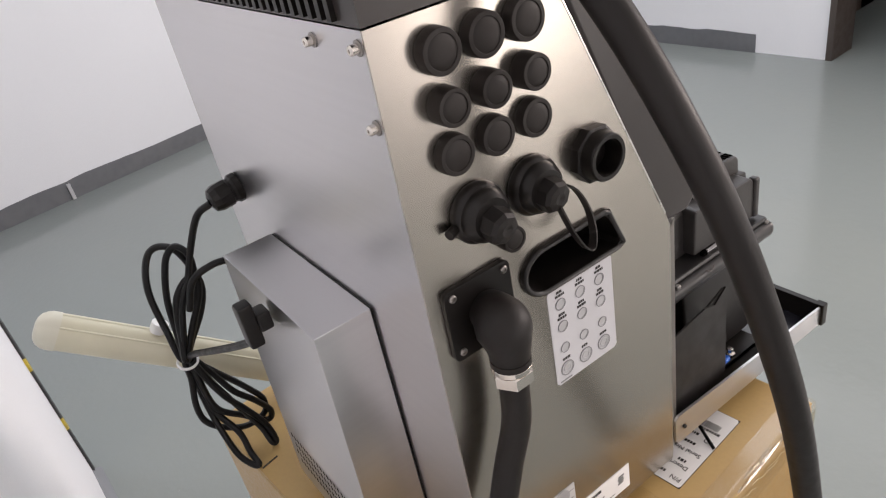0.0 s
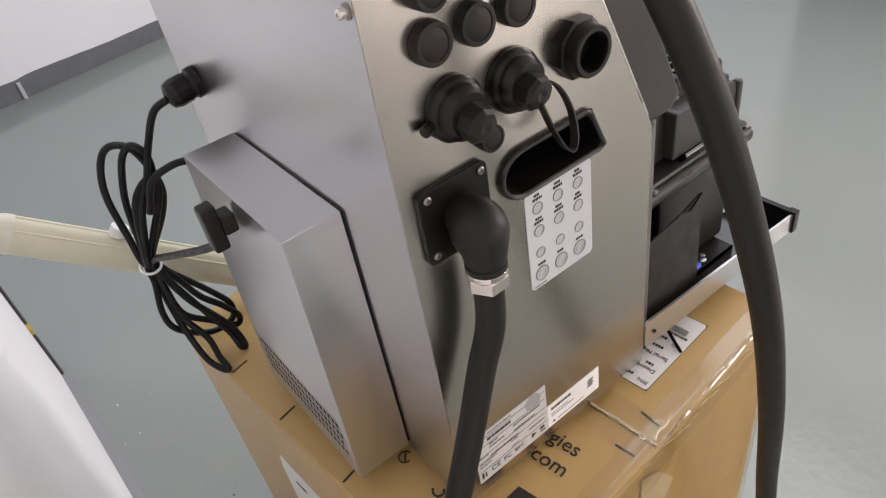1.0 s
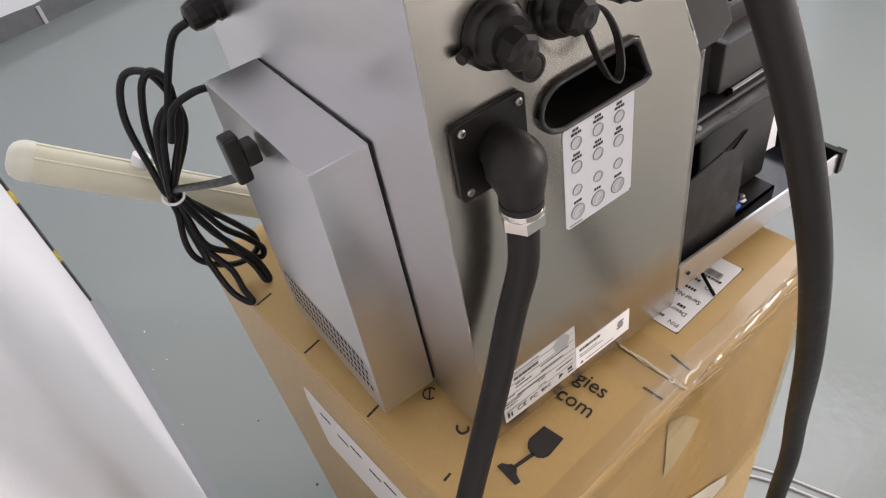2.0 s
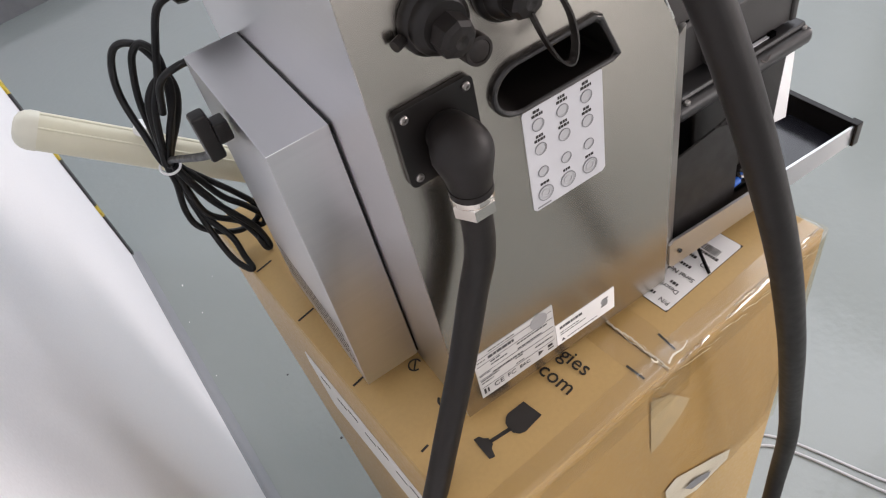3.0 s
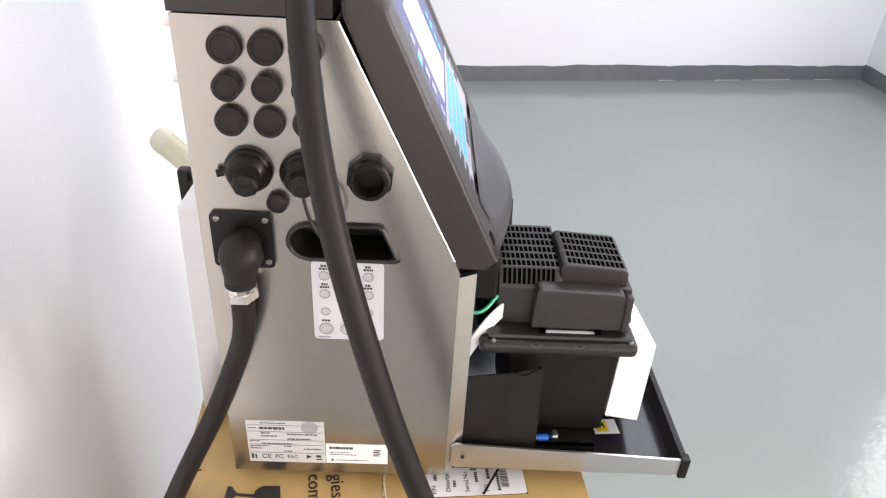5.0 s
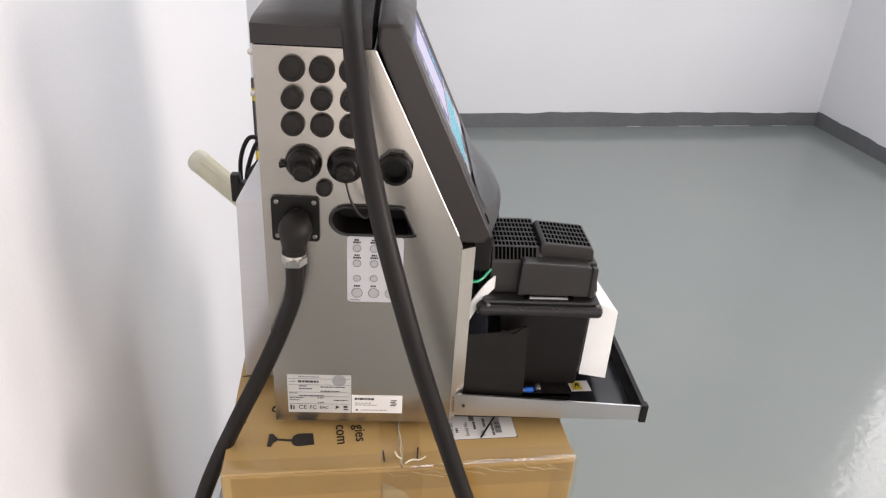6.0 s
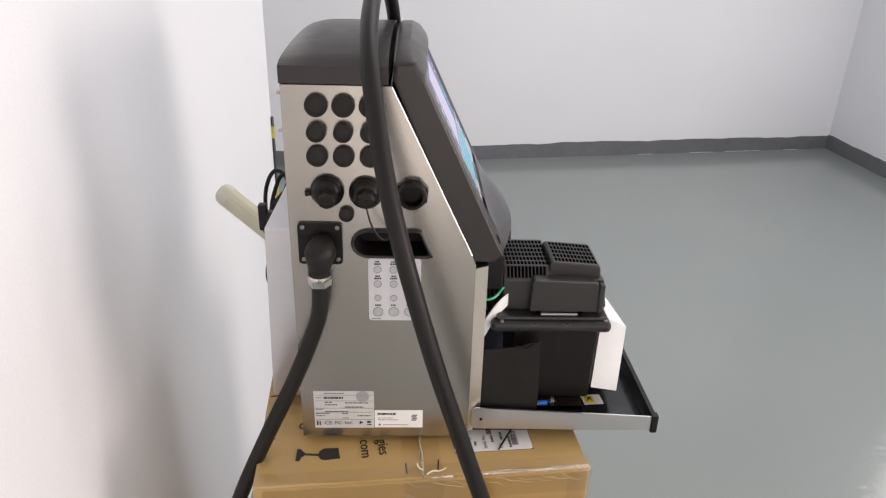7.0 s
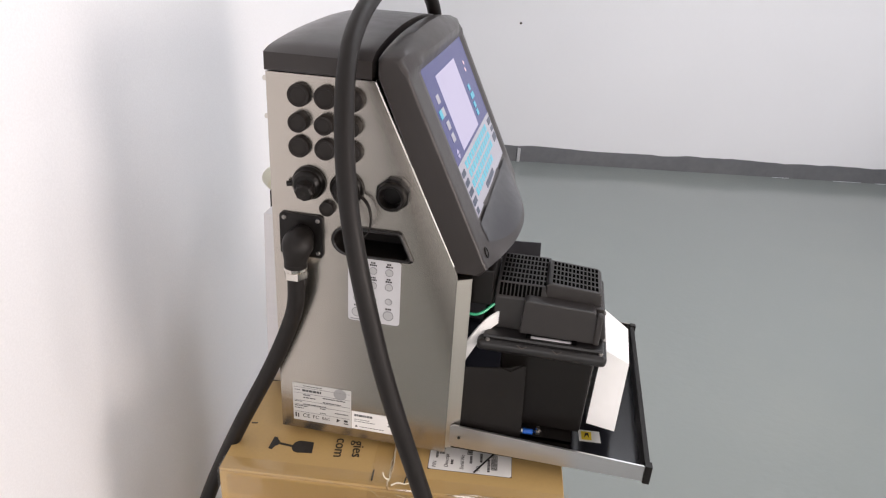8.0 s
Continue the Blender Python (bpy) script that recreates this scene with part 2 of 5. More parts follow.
def bm_tube(points, radius, seg=14, steps=10, closed=False, bm=None, flat=1.0, smooth_path=True):
    path = spline(points, steps, closed) if smooth_path else [Vector(p) for p in points]
    n = len(path)
    m = bmesh.new()
    rings = []
    up = None
    for i, p in enumerate(path):
        a = path[i - 1] if i or closed else path[0]
        b = path[(i + 1) % n] if closed or i < n - 1 else path[-1]
        d = (b - a).normalized()
        if up is None:
            up = d.orthogonal().normalized()
        up = (up - d * up.dot(d)).normalized()
        side = d.cross(up)
        r = radius(i / (n - 1)) if callable(radius) else radius
        rings.append([m.verts.new(p + up * (r * math.cos(2 * math.pi * k / seg)) + side * (r * flat * math.sin(2 * math.pi * k / seg))) for k in range(seg)])
    pairs = list(zip(rings[:-1], rings[1:])) + ([(rings[-1], rings[0])] if closed else [])
    for a, b in pairs:
        for k in range(seg):
            m.faces.new((a[k], b[k], b[(k + 1) % seg], a[(k + 1) % seg]))
    if not closed:
        m.faces.new(rings[0][::-1])
        m.faces.new(rings[-1])
    return join(bm, m)


def bm_plate_hole(outer, hole, a, b, axis="y"):
    """A plate over a polygon with a hole, between a and b along the axis."""
    put = {"y": lambda p, h: (p[0], h, p[1]), "z": lambda p, h: (p[0], p[1], h)}[axis]
    m = bmesh.new()
    for h in (a, b):
        loops = []
        for poly in (outer, hole):
            vs = [m.verts.new(put(p, h)) for p in poly]
            loops += [m.edges.new((vs[i], vs[(i + 1) % len(vs)])) for i in range(len(vs))]
        bmesh.ops.triangle_fill(m, edges=loops, use_beauty=True)
    for poly in (outer, hole):
        for i in range(len(poly)):
            p, q = poly[i], poly[(i + 1) % len(poly)]
            m.faces.new([m.verts.new(put(*c)) for c in ((p, a), (q, a), (q, b), (p, b))])
    bmesh.ops.remove_doubles(m, verts=m.verts, dist=1e-6)
    return m


def bm_text(body, size, place, rot, depth=0.0003):
    """Raised lettering in the built-in font, as a mesh."""
    cu = bpy.data.curves.new("lettering", "FONT")
    cu.body, cu.size, cu.extrude, cu.align_x, cu.align_y = body, size, depth, "CENTER", "CENTER"
    cu.resolution_u = 3
    ob = new("lettering", cu)
    me = bpy.data.meshes.new_from_object(ob)
    m = bmesh.new()
    m.from_mesh(me)
    bmesh.ops.transform(m, matrix=pose(*place, *rot), verts=m.verts)
    bpy.data.objects.remove(ob)
    bpy.data.curves.remove(cu)
    bpy.data.meshes.remove(me)
    return m


def ring_poly(cx, cz, rx, rz, a0, a1, n=10):
    return [(cx + rx * math.cos(radians(a0 + (a1 - a0) * i / n)), cz + rz * math.sin(radians(a0 + (a1 - a0) * i / n))) for i in range(n + 1)]


# ---- the room ----
FLOOR_Z, CEIL_Z = -0.845, 2.1


def wall(name, p0, p1, thick, openings, label, z0=FLOOR_Z, z1=CEIL_Z):
    """A wall from p0 to p1 (plan); thick goes to its left. openings: (from, to, low, high) along it."""
    p0, p1 = Vector((*p0, 0)), Vector((*p1, 0))
    d = p1 - p0
    turn = Matrix.Translation(p0) @ Matrix.Rotation(math.atan2(d.y, d.x), 4, "Z")
    m = bmesh.new()
    u = 0.0
    for a, b, lo, hi in sorted(openings) + [(d.length, d.length, 0, 0)]:
        if a > u:
            bm_box((u, 0, z0), (a, thick, z1), bm=m)
        if b > a:
            if lo > z0:
                bm_box((a, 0, z0), (b, thick, lo), bm=m)
            if hi < z1:
                bm_box((a, 0, hi), (b, thick, z1), bm=m)
        u = b
    bmesh.ops.transform(m, matrix=turn, verts=m.verts)
    return solo(name, m, WALL, label, "wall", "structure"), turn


def skirting(p0, p1, proud, seed, label, high=0.10):
    """A painted band on a wall's foot with an uneven upper edge; proud goes to the left of p0-p1."""
    p0, p1 = Vector((*p0, 0)), Vector((*p1, 0))
    d = p1 - p0
    turn = Matrix.Translation(p0) @ Matrix.Rotation(math.atan2(d.y, d.x), 4, "Z")
    rng = random.Random(seed)
    n = max(2, int(d.length / 0.06))
    top, h = [], high
    for i in range(n + 1):
        h += (high - h) * 0.3 + rng.uniform(-0.005, 0.005)
        top.append((d.length * i / n, FLOOR_Z + h))
    m = bm_prism([(0, FLOOR_Z)] + top + [(d.length, FLOOR_Z)], 0, proud)
    bmesh.ops.transform(m, matrix=turn, verts=m.verts)
    return solo("baseboard", m, SKIRT, label, "baseboard", "structure")


def back_y(x):
    return 3.900 + 0.160 * x


def right_x(y):
    return 3.325 + (4.432 - y) * 0.047


CORNER = (3.325, back_y(3.325))
solo("floor", bm_box((-3.2, -3.4, FLOOR_Z - 0.15), (5.2, 5.2, FLOOR_Z)), FLOOR, "glossy grey-green epoxy floor with faint stains", "floor", "structure")
solo("ceiling", bm_box((-3.2, -3.4, CEIL_Z), (5.2, 5.2, CEIL_Z + 0.15)), CEIL, "plain white painted ceiling", "ceiling", "structure")
NORTH_WINDOW = (5.05, 6.10, -0.20, 1.45)
_, north = wall("wall_north", (CORNER[0] + 0.2, back_y(CORNER[0] + 0.2)), (-2.8, back_y(-2.8)), -0.2, [NORTH_WINDOW], "white painted plaster wall above a grey skirting band")
skirting((CORNER[0], CORNER[1]), (-2.8, back_y(-2.8)), 0.006, 3, "dark grey painted skirting band with an uneven edge")
EAST = ((right_x(-3.0), -3.0), CORNER)
WINDOWS = [(1.25, 2.35, 0.10, 1.55), (5.30, 5.95, 0.35, 1.90)]
_, east = wall("wall_east", EAST[0], EAST[1], -0.2, WINDOWS + [(3.6, 4.56, FLOOR_Z, 1.25)], "white painted wall with windows and a dark doorway")
skirting((right_x(1.95), 1.95), CORNER, 0.006, 5, "dark grey painted skirting band that stops short of the doorway")
SOUTH_WINDOWS = [(2.50, 3.80, -0.80, 1.40), (4.80, 5.90, -0.80, 1.10)]
_, south = wall("wall_south", (-2.8, -3.0), (3.9, -3.0), -0.2, SOUTH_WINDOWS, "white painted wall with tall windows")
wall("wall_west", (-2.8, back_y(-2.8)), (-2.8, -3.0), -0.2, [], "plain white painted wall")
wall("wall_partition", (-0.342, 1.590), (-0.231, -0.90), -0.24, [], "white painted partition wall with scuffs and a taped corner")


# low painted cove along the partition's foot
p0, p1 = Vector((-0.231, -0.90, 0)), Vector((-0.342, 1.590, 0))
d = p1 - p0
m = bmesh.new()
rows = []
for i in range(61):
    q = p0 + d * (i / 60)
    side = Vector((d.y, -d.x, 0)).normalized()
    w = 0.024
    rows.append([m.verts.new(q + side * a + Vector((0, 0, FLOOR_Z + h))) for a, h in ((w * 1.03, -0.0008), (w, 0.0010), (w * 0.7, 0.0030), (w * 0.35, 0.0070), (0.0030, 0.0150), (-0.0010, 0.0165))])
for a, b in zip(rows[:-1], rows[1:]):
    for k in range(5):
        m.faces.new((a[k], b[k], b[k + 1], a[k + 1]))
bmesh.ops.recalc_face_normals(m, faces=m.faces[:])
if sum((f.normal.z for f in m.faces)) < 0:
    bmesh.ops.reverse_faces(m, faces=m.faces[:])
solo("baseboard", m, COVE, "pale grey painted cove along the partition foot", "baseboard", "structure")


def window(number, a, b, lo, hi, watts, panes, colour, turn):
    win = thing("window_%d" % number, turn @ Vector(((a + b) / 2, -0.1, lo)), "white framed window letting in bright daylight", "window", "", "structure")
    m = bmesh.new()
    for u0, u1, z0, z1 in ((a, b, lo, lo + 0.05), (a, b, hi - 0.05, hi), (a, a + 0.05, lo + 0.05, hi - 0.05), (b - 0.05, b, lo + 0.05, hi - 0.05)):
        bm_box((u0, -0.14, z0), (u1, -0.08, z1), bm=m)
    for i in range(1, panes):
        u = a + (b - a) * i / panes
        bm_box((u - 0.025, -0.135, lo + 0.05), (u + 0.025, -0.085, hi - 0.05), bm=m)
    bmesh.ops.transform(m, matrix=turn, verts=m.verts)
    part("window_frame", m, FRAME_WHITE, win)
    for i in range(panes):
        u0, u1 = a + (b - a) * i / panes + 0.03, a + (b - a) * (i + 1) / panes - 0.03
        m = bm_box((u0, -0.113, lo + 0.05), (u1, -0.107, hi - 0.05))
        bmesh.ops.transform(m, matrix=turn, verts=m.verts)
        pane = part("pane", m, GLASS, win)
        pane.visible_shadow = False
    c = turn @ Vector(((a + b) / 2, -0.03, (lo + hi) / 2))
    area_lamp("window_light", c, turn @ Vector(((a + b) / 2, 1.0, (lo + hi) / 2)), b - a - 0.05, hi - lo - 0.05, watts, colour)


window(1, *WINDOWS[0], 98, 2, (1.0, 0.90, 0.82), east)
window(2, *WINDOWS[1], 18, 1, (1.0, 0.98, 0.95), east)
window(3, *SOUTH_WINDOWS[0], 18, 2, (1.0, 0.96, 0.91), south)
window(4, *SOUTH_WINDOWS[1], 42, 2, (1.0, 0.95, 0.88), south)
window(5, *NORTH_WINDOW, 34, 2, (0.84, 0.93, 1.0), north)
# added fill lamp under the unseen ceiling, lifts the room's ambient light
area_lamp("ceiling_fill_light", (1.75, 1.4, CEIL_Z - 0.02), (1.75, 1.4, 0), 2.6, 2.2, 54, (0.91, 0.965, 1.0))

m = bmesh.new()
for lo, hi in (((0, -1.6, FLOOR_Z), (0.02, -0.2, 1.4)), ((1.6, -1.6, FLOOR_Z), (1.62, -0.2, 1.4)), ((0.02, -1.62, FLOOR_Z), (1.6, -1.6, 1.4)), ((0, -1.62, 1.4), (1.62, -0.2, 1.42))):
    bm_box((lo[0] + 3.2, lo[1], lo[2]), (hi[0] + 3.2, hi[1], hi[2]), bm=m)
bmesh.ops.transform(m, matrix=east, verts=m.verts)
solo("wall_corridor", m, DOORWAY, "dark brown corridor behind the doorway", "wall", "structure")
m = bmesh.new()
for lo, hi in (((4.53, -0.205, FLOOR_Z), (4.565, 0.012, 1.25)), ((3.595, -0.205, FLOOR_Z), (3.63, 0.012, 1.25)), ((3.63, -0.205, 1.215), (4.53, 0.012, 1.25))):
    bm_box(lo, hi, 0.003, bm=m)
bmesh.ops.transform(m, matrix=east, verts=m.verts)
solo("trim", m, FRAME_DARK, "dark brown door frame round an open doorway", "door frame", "structure")

# rubber corner guard on the partition's free corner
PC = Vector((-0.342, 1.590, 0))
hz = thing("corner_guard", (PC.x, PC.y, FLOOR_Z), "black and yellow striped rubber guard on a wall corner", "corner guard")
pd = Vector((0.207, -4.6, 0)).normalized()
n1 = Vector((-pd.y, pd.x, 0))
z, k = FLOOR_Z, 0
while z < 0.038:
    z1 = min(z + (0.170 if k % 2 == 0 else 0.042), 0.039)
    plan = [PC + pd * 0.016 + n1 * 0.0004, PC + pd * 0.016 + n1 * 0.006, PC + n1 * 0.008 - pd * 0.003, PC - pd * 0.007, PC - pd * 0.006 - n1 * 0.030, PC - pd * 0.0004 - n1 * 0.030, PC - pd * 0.0004 + n1 * 0.0004]
    m = bm_prism([(p.x, p.y) for p in plan], z, z1, "z")
    for v in m.verts:
        s = (v.co.xy - PC.xy).dot(pd.xy)
        v.co.z += (s * 0.5 if FLOOR_Z + 0.001 < v.co.z < 0.038 else 0.0)
    part("stripe", m, TAPE_BLACK if k % 2 == 0 else GUARD_YELLOW, hz, smooth=False)
    z, k = z1, k + 1

# ---- cardboard box under the printer ----
TURN_BOX = radians(4.8)


def box_pt(u, v, z=0.0):
    c, s = math.cos(TURN_BOX), math.sin(TURN_BOX)
    return Vector((-0.052 + u * c - v * s, -0.082 + u * s + v * c, z))


def on_box(bm):
    bmesh.ops.transform(bm, matrix=Matrix.Translation((-0.052, -0.082, 0)) @ Matrix.Rotation(TURN_BOX, 4, "Z"), verts=bm.verts)
    return bm


BU, BV = 0.428, 0.50
carton = thing("cardboard_box", box_pt(BU / 2, BV / 2, FLOOR_Z), "brown corrugated cardboard shipping box with printing and glossy tape", "box")
b = bm_box((0.0, 0.0, FLOOR_Z), (BU, BV, -0.004), 0.004)
bmesh.ops.subdivide_edges(b, edges=[e for e in b.edges if e.calc_length() > 0.2], cuts=9, use_grid_fill=True)
for v in b.verts:
    if v.co.z > FLOOR_Z + 0.02:
        w = noise.noise(v.co * 6.0) * 0.0009
        if v.co.y < 0.02:
            v.co.y += w
        elif v.co.x > BU - 0.02:
            v.co.x += w
part("carton_body", on_box(b), CARD, carton)
part("flap", on_box(bm_box((0.001, 0.001, -0.0042), (0.2100, BV - 0.001, 0.0), 0.0012)), CARD, carton)
part("flap", on_box(bm_box((0.2120, 0.001, -0.0042), (BU - 0.001, BV - 0.001, 0.0), 0.0012)), CARD, carton)


def crumpled(u0, u1, v0, v1, seed, amp=0.0012, n=40, across=12):
    """A strip of clear tape that lies on the box top and may fold over its near edge, with soft wrinkles."""
    m = bmesh.new()
    rows = []
    for i in range(n + 1):
        u = u0 + (u1 - u0) * i / n
        row = []
        for j in range(across + 1):
            v = v0 + (v1 - v0) * j / across
            w = amp * (1 + noise.noise(Vector((u * 28, v * 70, seed))) + 0.6 * noise.noise(Vector((u * 90, v * 150, seed + 5))))
            row.append(m.verts.new((u, -0.0022 - w, v) if v < 0 else (u, v, 0.0005 + max(w, 0.0) * 0.5)))
        rows.append(row)
    for a, c in zip(rows[:-1], rows[1:]):
        for j in range(across):
            m.faces.new((a[j], c[j], c[j + 1], a[j + 1]))
    return on_box(m)


part("tape_strip", crumpled(0.0, BU, -0.035, 0.022, 2, 0.0007), TAPE, carton, "clear glossy packing tape along the box edge")
part("tape_strip", crumpled(0.187, 0.237, -0.05, 0.09, 6, 0.0009), TAPE, carton, "clear glossy packing tape across the flaps")
for i, (u, v, a, l) in enumerate(((0.1905, 0.018, 92, 0.019), (0.232, 0.020, 82, 0.021), (0.004, 0.088, 8, 0.016), (0.004, 0.185, 8, 0.02), (0.004, 0.29, 8, 0.02), (0.004, 0.385, 8, 0.02))):
    m = bm_box((-l / 2 if i != 2 else 0, -0.001, 0.0002), (l / 2, 0.001, 0.0007))
    bmesh.ops.transform(m, matrix=pose(u + (l / 2 if 2 <= i < 6 else 0), v, 0, 0, 0, a), verts=m.verts)
    part("print_mark", on_box(m), INK, carton)
# fragile glass sign: bowl, stem and foot
m = bm_prism([(0.0460, -0.0075), (0.0500, -0.0270), (0.0305, -0.0305), (0.0255, -0.0290), (0.0220, -0.0250), (0.0210, -0.0195), (0.0220, -0.0140), (0.0255, -0.0100), (0.0290, -0.0083)], 0.0003, 0.0008, "z")
bm_prism([(0.0225, -0.0225), (0.0225, -0.0190), (0.0020, -0.0178), (0.0020, -0.0210)], 0.0003, 0.0008, "z", bm=m)
bm_prism([(0.0030, -0.0160), (0.0030, -0.0225), (0.0000, -0.0250), (-0.0020, -0.0325), (-0.0070, -0.0315), (-0.0075, -0.0095), (-0.0025, -0.0100), (0.0000, -0.0140)], 0.0003, 0.0008, "z", bm=m)
bmesh.ops.translate(m, verts=m.verts, vec=(0.0005, -0.0025, 0))
part("fragile_sign", m, INK, carton)
part("lettering", bm_text("gies", 0.0205, (0.1050, -0.0080, 0.0006), (0, 0, -81)), INK, carton)
part("lettering", bm_text("com", 0.0205, (0.0820, -0.0110, 0.0006), (0, 0, -81)), INK, carton)
part("print_mark", bm_tube([(-0.007 + 0.006 * math.cos(a), 0.083 + 0.006 * math.sin(a), 0.0005) for a in [i * 0.6 for i in range(9)]], 0.0008, 6, 4), INK, carton)
part("print_mark", bm_tube([(-0.0085, 0.0400, 0.0006), (-0.0110, 0.0360, 0.0006), (-0.0100, 0.0310, 0.0006), (-0.0050, 0.0295, 0.0006), (-0.0020, 0.0325, 0.0006)], 0.0011, 6, 4), INK, carton)
part("print_mark", bm_tube([(-0.011, 0.078, 0.0005), (-0.003, 0.088, 0.0005)], 0.0008, 6, 4), INK, carton)
# delivery label on the box top
part("label_border", on_box(bm_box((0.2559, 0.0406, 0.0001), (0.3626, 0.1150, 0.0003))), INK, carton)
lab = part("delivery_label", on_box(bm_prism([(0.2565, 0.0427), (0.2590, 0.0412), (0.3595, 0.0412), (0.3620, 0.0430), (0.3620, 0.1150), (0.2565, 0.1150)], 0.0002, 0.0006, "z")), PAPER, carton, "white delivery label with black print")
for word, u, v in (("P/N", 0.2640, 0.0500), ("Descript", 0.2790, 0.0590), ("Serial No", 0.2990, 0.0590), ("PO", 0.3200, 0.0500)):
    part("lettering", on_box(bm_text(word, 0.0070, (u, v, 0.0008), (0, 0, 90), 0.0001)), INK, lab)
rng = random.Random(8)
m = bmesh.new()
for u, v0, v1 in ((0.2660, 0.062, 0.074), (0.2860, 0.053, 0.061), (0.3100, 0.058, 0.070), (0.3230, 0.062, 0.078), (0.3330, 0.046, 0.068)):
    v = v0
    while v < v1:
        l = rng.uniform(0.0015, 0.0028)
        bm_box((u - 0.0016, v, 0.0007), (u + 0.0016, v + l, 0.0009), bm=m)
        v += l + 0.0008
tagged(part("fine_print", on_box(m), INK, lab), kind="stuff")
m = bmesh.new()
for u, v0, v1, h in ((0.2720, 0.070, 0.092, 0.0035), (0.3080, 0.074, 0.094, 0.0035), (0.3400, 0.050, 0.078, 0.0042)):
    v = v0
    while v < v1:
        l = rng.uniform(0.0005, 0.0013)
        bm_box((u - h, v, 0.0007), (u + h, v + l, 0.0009), bm=m)
        v += l + rng.uniform(0.0005, 0.0011)
tagged(part("barcode", on_box(m), INK, lab), kind="stuff")
part("cable_tie", on_box(bm_tube([(0.315, 0.0415, 0.0022), (0.3310, 0.066, 0.0030), (0.3480, 0.091, 0.0040)], 0.0017, 8, 6, flat=0.6)), CORD, carton, "cut black cable tie lying on the label")
part("cable_tie", on_box(bm_box((0.349, 0.086, 0.001), (0.368, 0.0905, 0.004), 0.001)), CORD, carton, "cut black cable tie lying on the label")
part("print_mark", on_box(bm_box((0.372, 0.097, 0.0002), (0.412, 0.0992, 0.0008))), INK, carton)
# frayed strand of torn tape along the flap joint, paper remnants on the sides
rng = random.Random(21)
for k in range(3):
    pts = [(0.2115 + rng.gauss(0, 0.0016), 0.000 + 0.0078 * i, 0.0010 + abs(rng.gauss(0, 0.0007))) for i in range(11)]
    part("torn_strand", on_box(bm_tube(pts, 0.00017, 6, 4)), STRAND_GLINT, carton, "frayed white strand of torn tape")
rng = random.Random(30)


def tape_fold(u0, u1, seed, high, lean):
    """A narrow crinkled ridge of tape along the near top edge of the box, drawn out to nothing at both ends."""
    rg = random.Random(seed)
    n = max(6, int((u1 - u0) / 0.009))
    m = bmesh.new()
    rows = []
    for i in range(n + 1):
        f = i / n
        swell = math.sin(math.pi * f) ** 0.6
        u = u0 + (u1 - u0) * f
        h = high * swell * rg.uniform(0.55, 1.2)
        y = lean + rg.uniform(-0.0005, 0.0005) * swell
        rows.append([m.verts.new(c) for c in ((u, y - 0.0010 - 0.0006 * swell, -0.0004), (u + rg.uniform(-0.001, 0.001), y - 0.0008 * rg.random(), 0.0005 + h), (u, y + 0.0006 + 0.0016 * swell * rg.random(), 0.0005))])
    for a, c in zip(rows[:-1], rows[1:]):
        for j in range(2):
            m.faces.new((a[j], c[j], c[j + 1], a[j + 1]))
    bmesh.ops.solidify(m, geom=m.faces[:], thickness=0.00025)
    return on_box(m)


for k, (u0, u1, high, lean) in enumerate(((0.222, 0.262, 0.0012, -0.0006), (0.285, 0.345, 0.0013, 0.0002), (0.330, 0.400, 0.0016, 0.0012), (0.372, 0.428, 0.0017, 0.0050), (0.300, 0.352, 0.0009, 0.0040))):
    part("tape_fold", tape_fold(u0, u1, 40 + k, high, lean), FOIL, carton, "crinkled shiny fold of packing tape", smooth=False)
# twisted shreds of tape where the flaps meet, curling up at the edge
for k, pts in enumerate((((0.2130, 0.078, 0.0012), (0.2115, 0.060, 0.0020), (0.2135, 0.042, 0.0014), (0.2110, 0.024, 0.0024), (0.2120, 0.010, 0.0030), (0.2105, 0.001, 0.0040)),
                         ((0.2120, 0.012, 0.0020), (0.2070, 0.010, 0.0070), (0.2040, 0.013, 0.0120)),
                         ((0.2160, 0.004, 0.0015), (0.2230, 0.006, 0.0040), (0.2330, 0.004, 0.0060), (0.2400, 0.006, 0.0080)))):
    m = bm_tube(pts, lambda u: 0.0010 - 0.0005 * u, 6, 8, flat=0.35)
    for v in m.verts:
        v.co += Vector((0.0005 * math.sin(v.co.y * 900 + k), 0, 0.0004 * math.cos(v.co.y * 900)))
    part("torn_strand", on_box(m), STRAND_GLINT, carton, "frayed white strand of torn tape")
# thin whitish threads paint the glints on the tape's creases
for k in range(8):
    u = 0.190 + 0.028 * k + rng.uniform(-0.006, 0.006)
    l = rng.uniform(0.018, 0.055)
    pts = [(u + l * i / 5, -0.0026 + rng.gauss(0, 0.0003), -0.004 - 0.005 * rng.random() - 0.002 * i) for i in range(6)]
    part("crease_glint", on_box(bm_tube(pts, rng.uniform(0.00015, 0.00035), 6, 3)), STRAND_GLINT, carton, "whitish thread drawn as a glint along a tape crease")


def scrap(outline, y, name, material, label, seed):
    """A scrap that lies on the near side of the box, slightly buckled."""
    rg = random.Random(seed)
    m = bmesh.new()
    c = m.verts.new((sum(p[0] for p in outline) / len(outline), y - 0.0009, sum(p[1] for p in outline) / len(outline)))
    ring = [m.verts.new((u, y - rg.uniform(0, 0.0012), z)) for u, z in outline]
    for i in range(len(ring)):
        m.faces.new((c, ring[i], ring[(i + 1) % len(ring)]))
    bmesh.ops.solidify(m, geom=m.faces[:], thickness=0.0003)
    return part(name, on_box(m), material, carton, label)


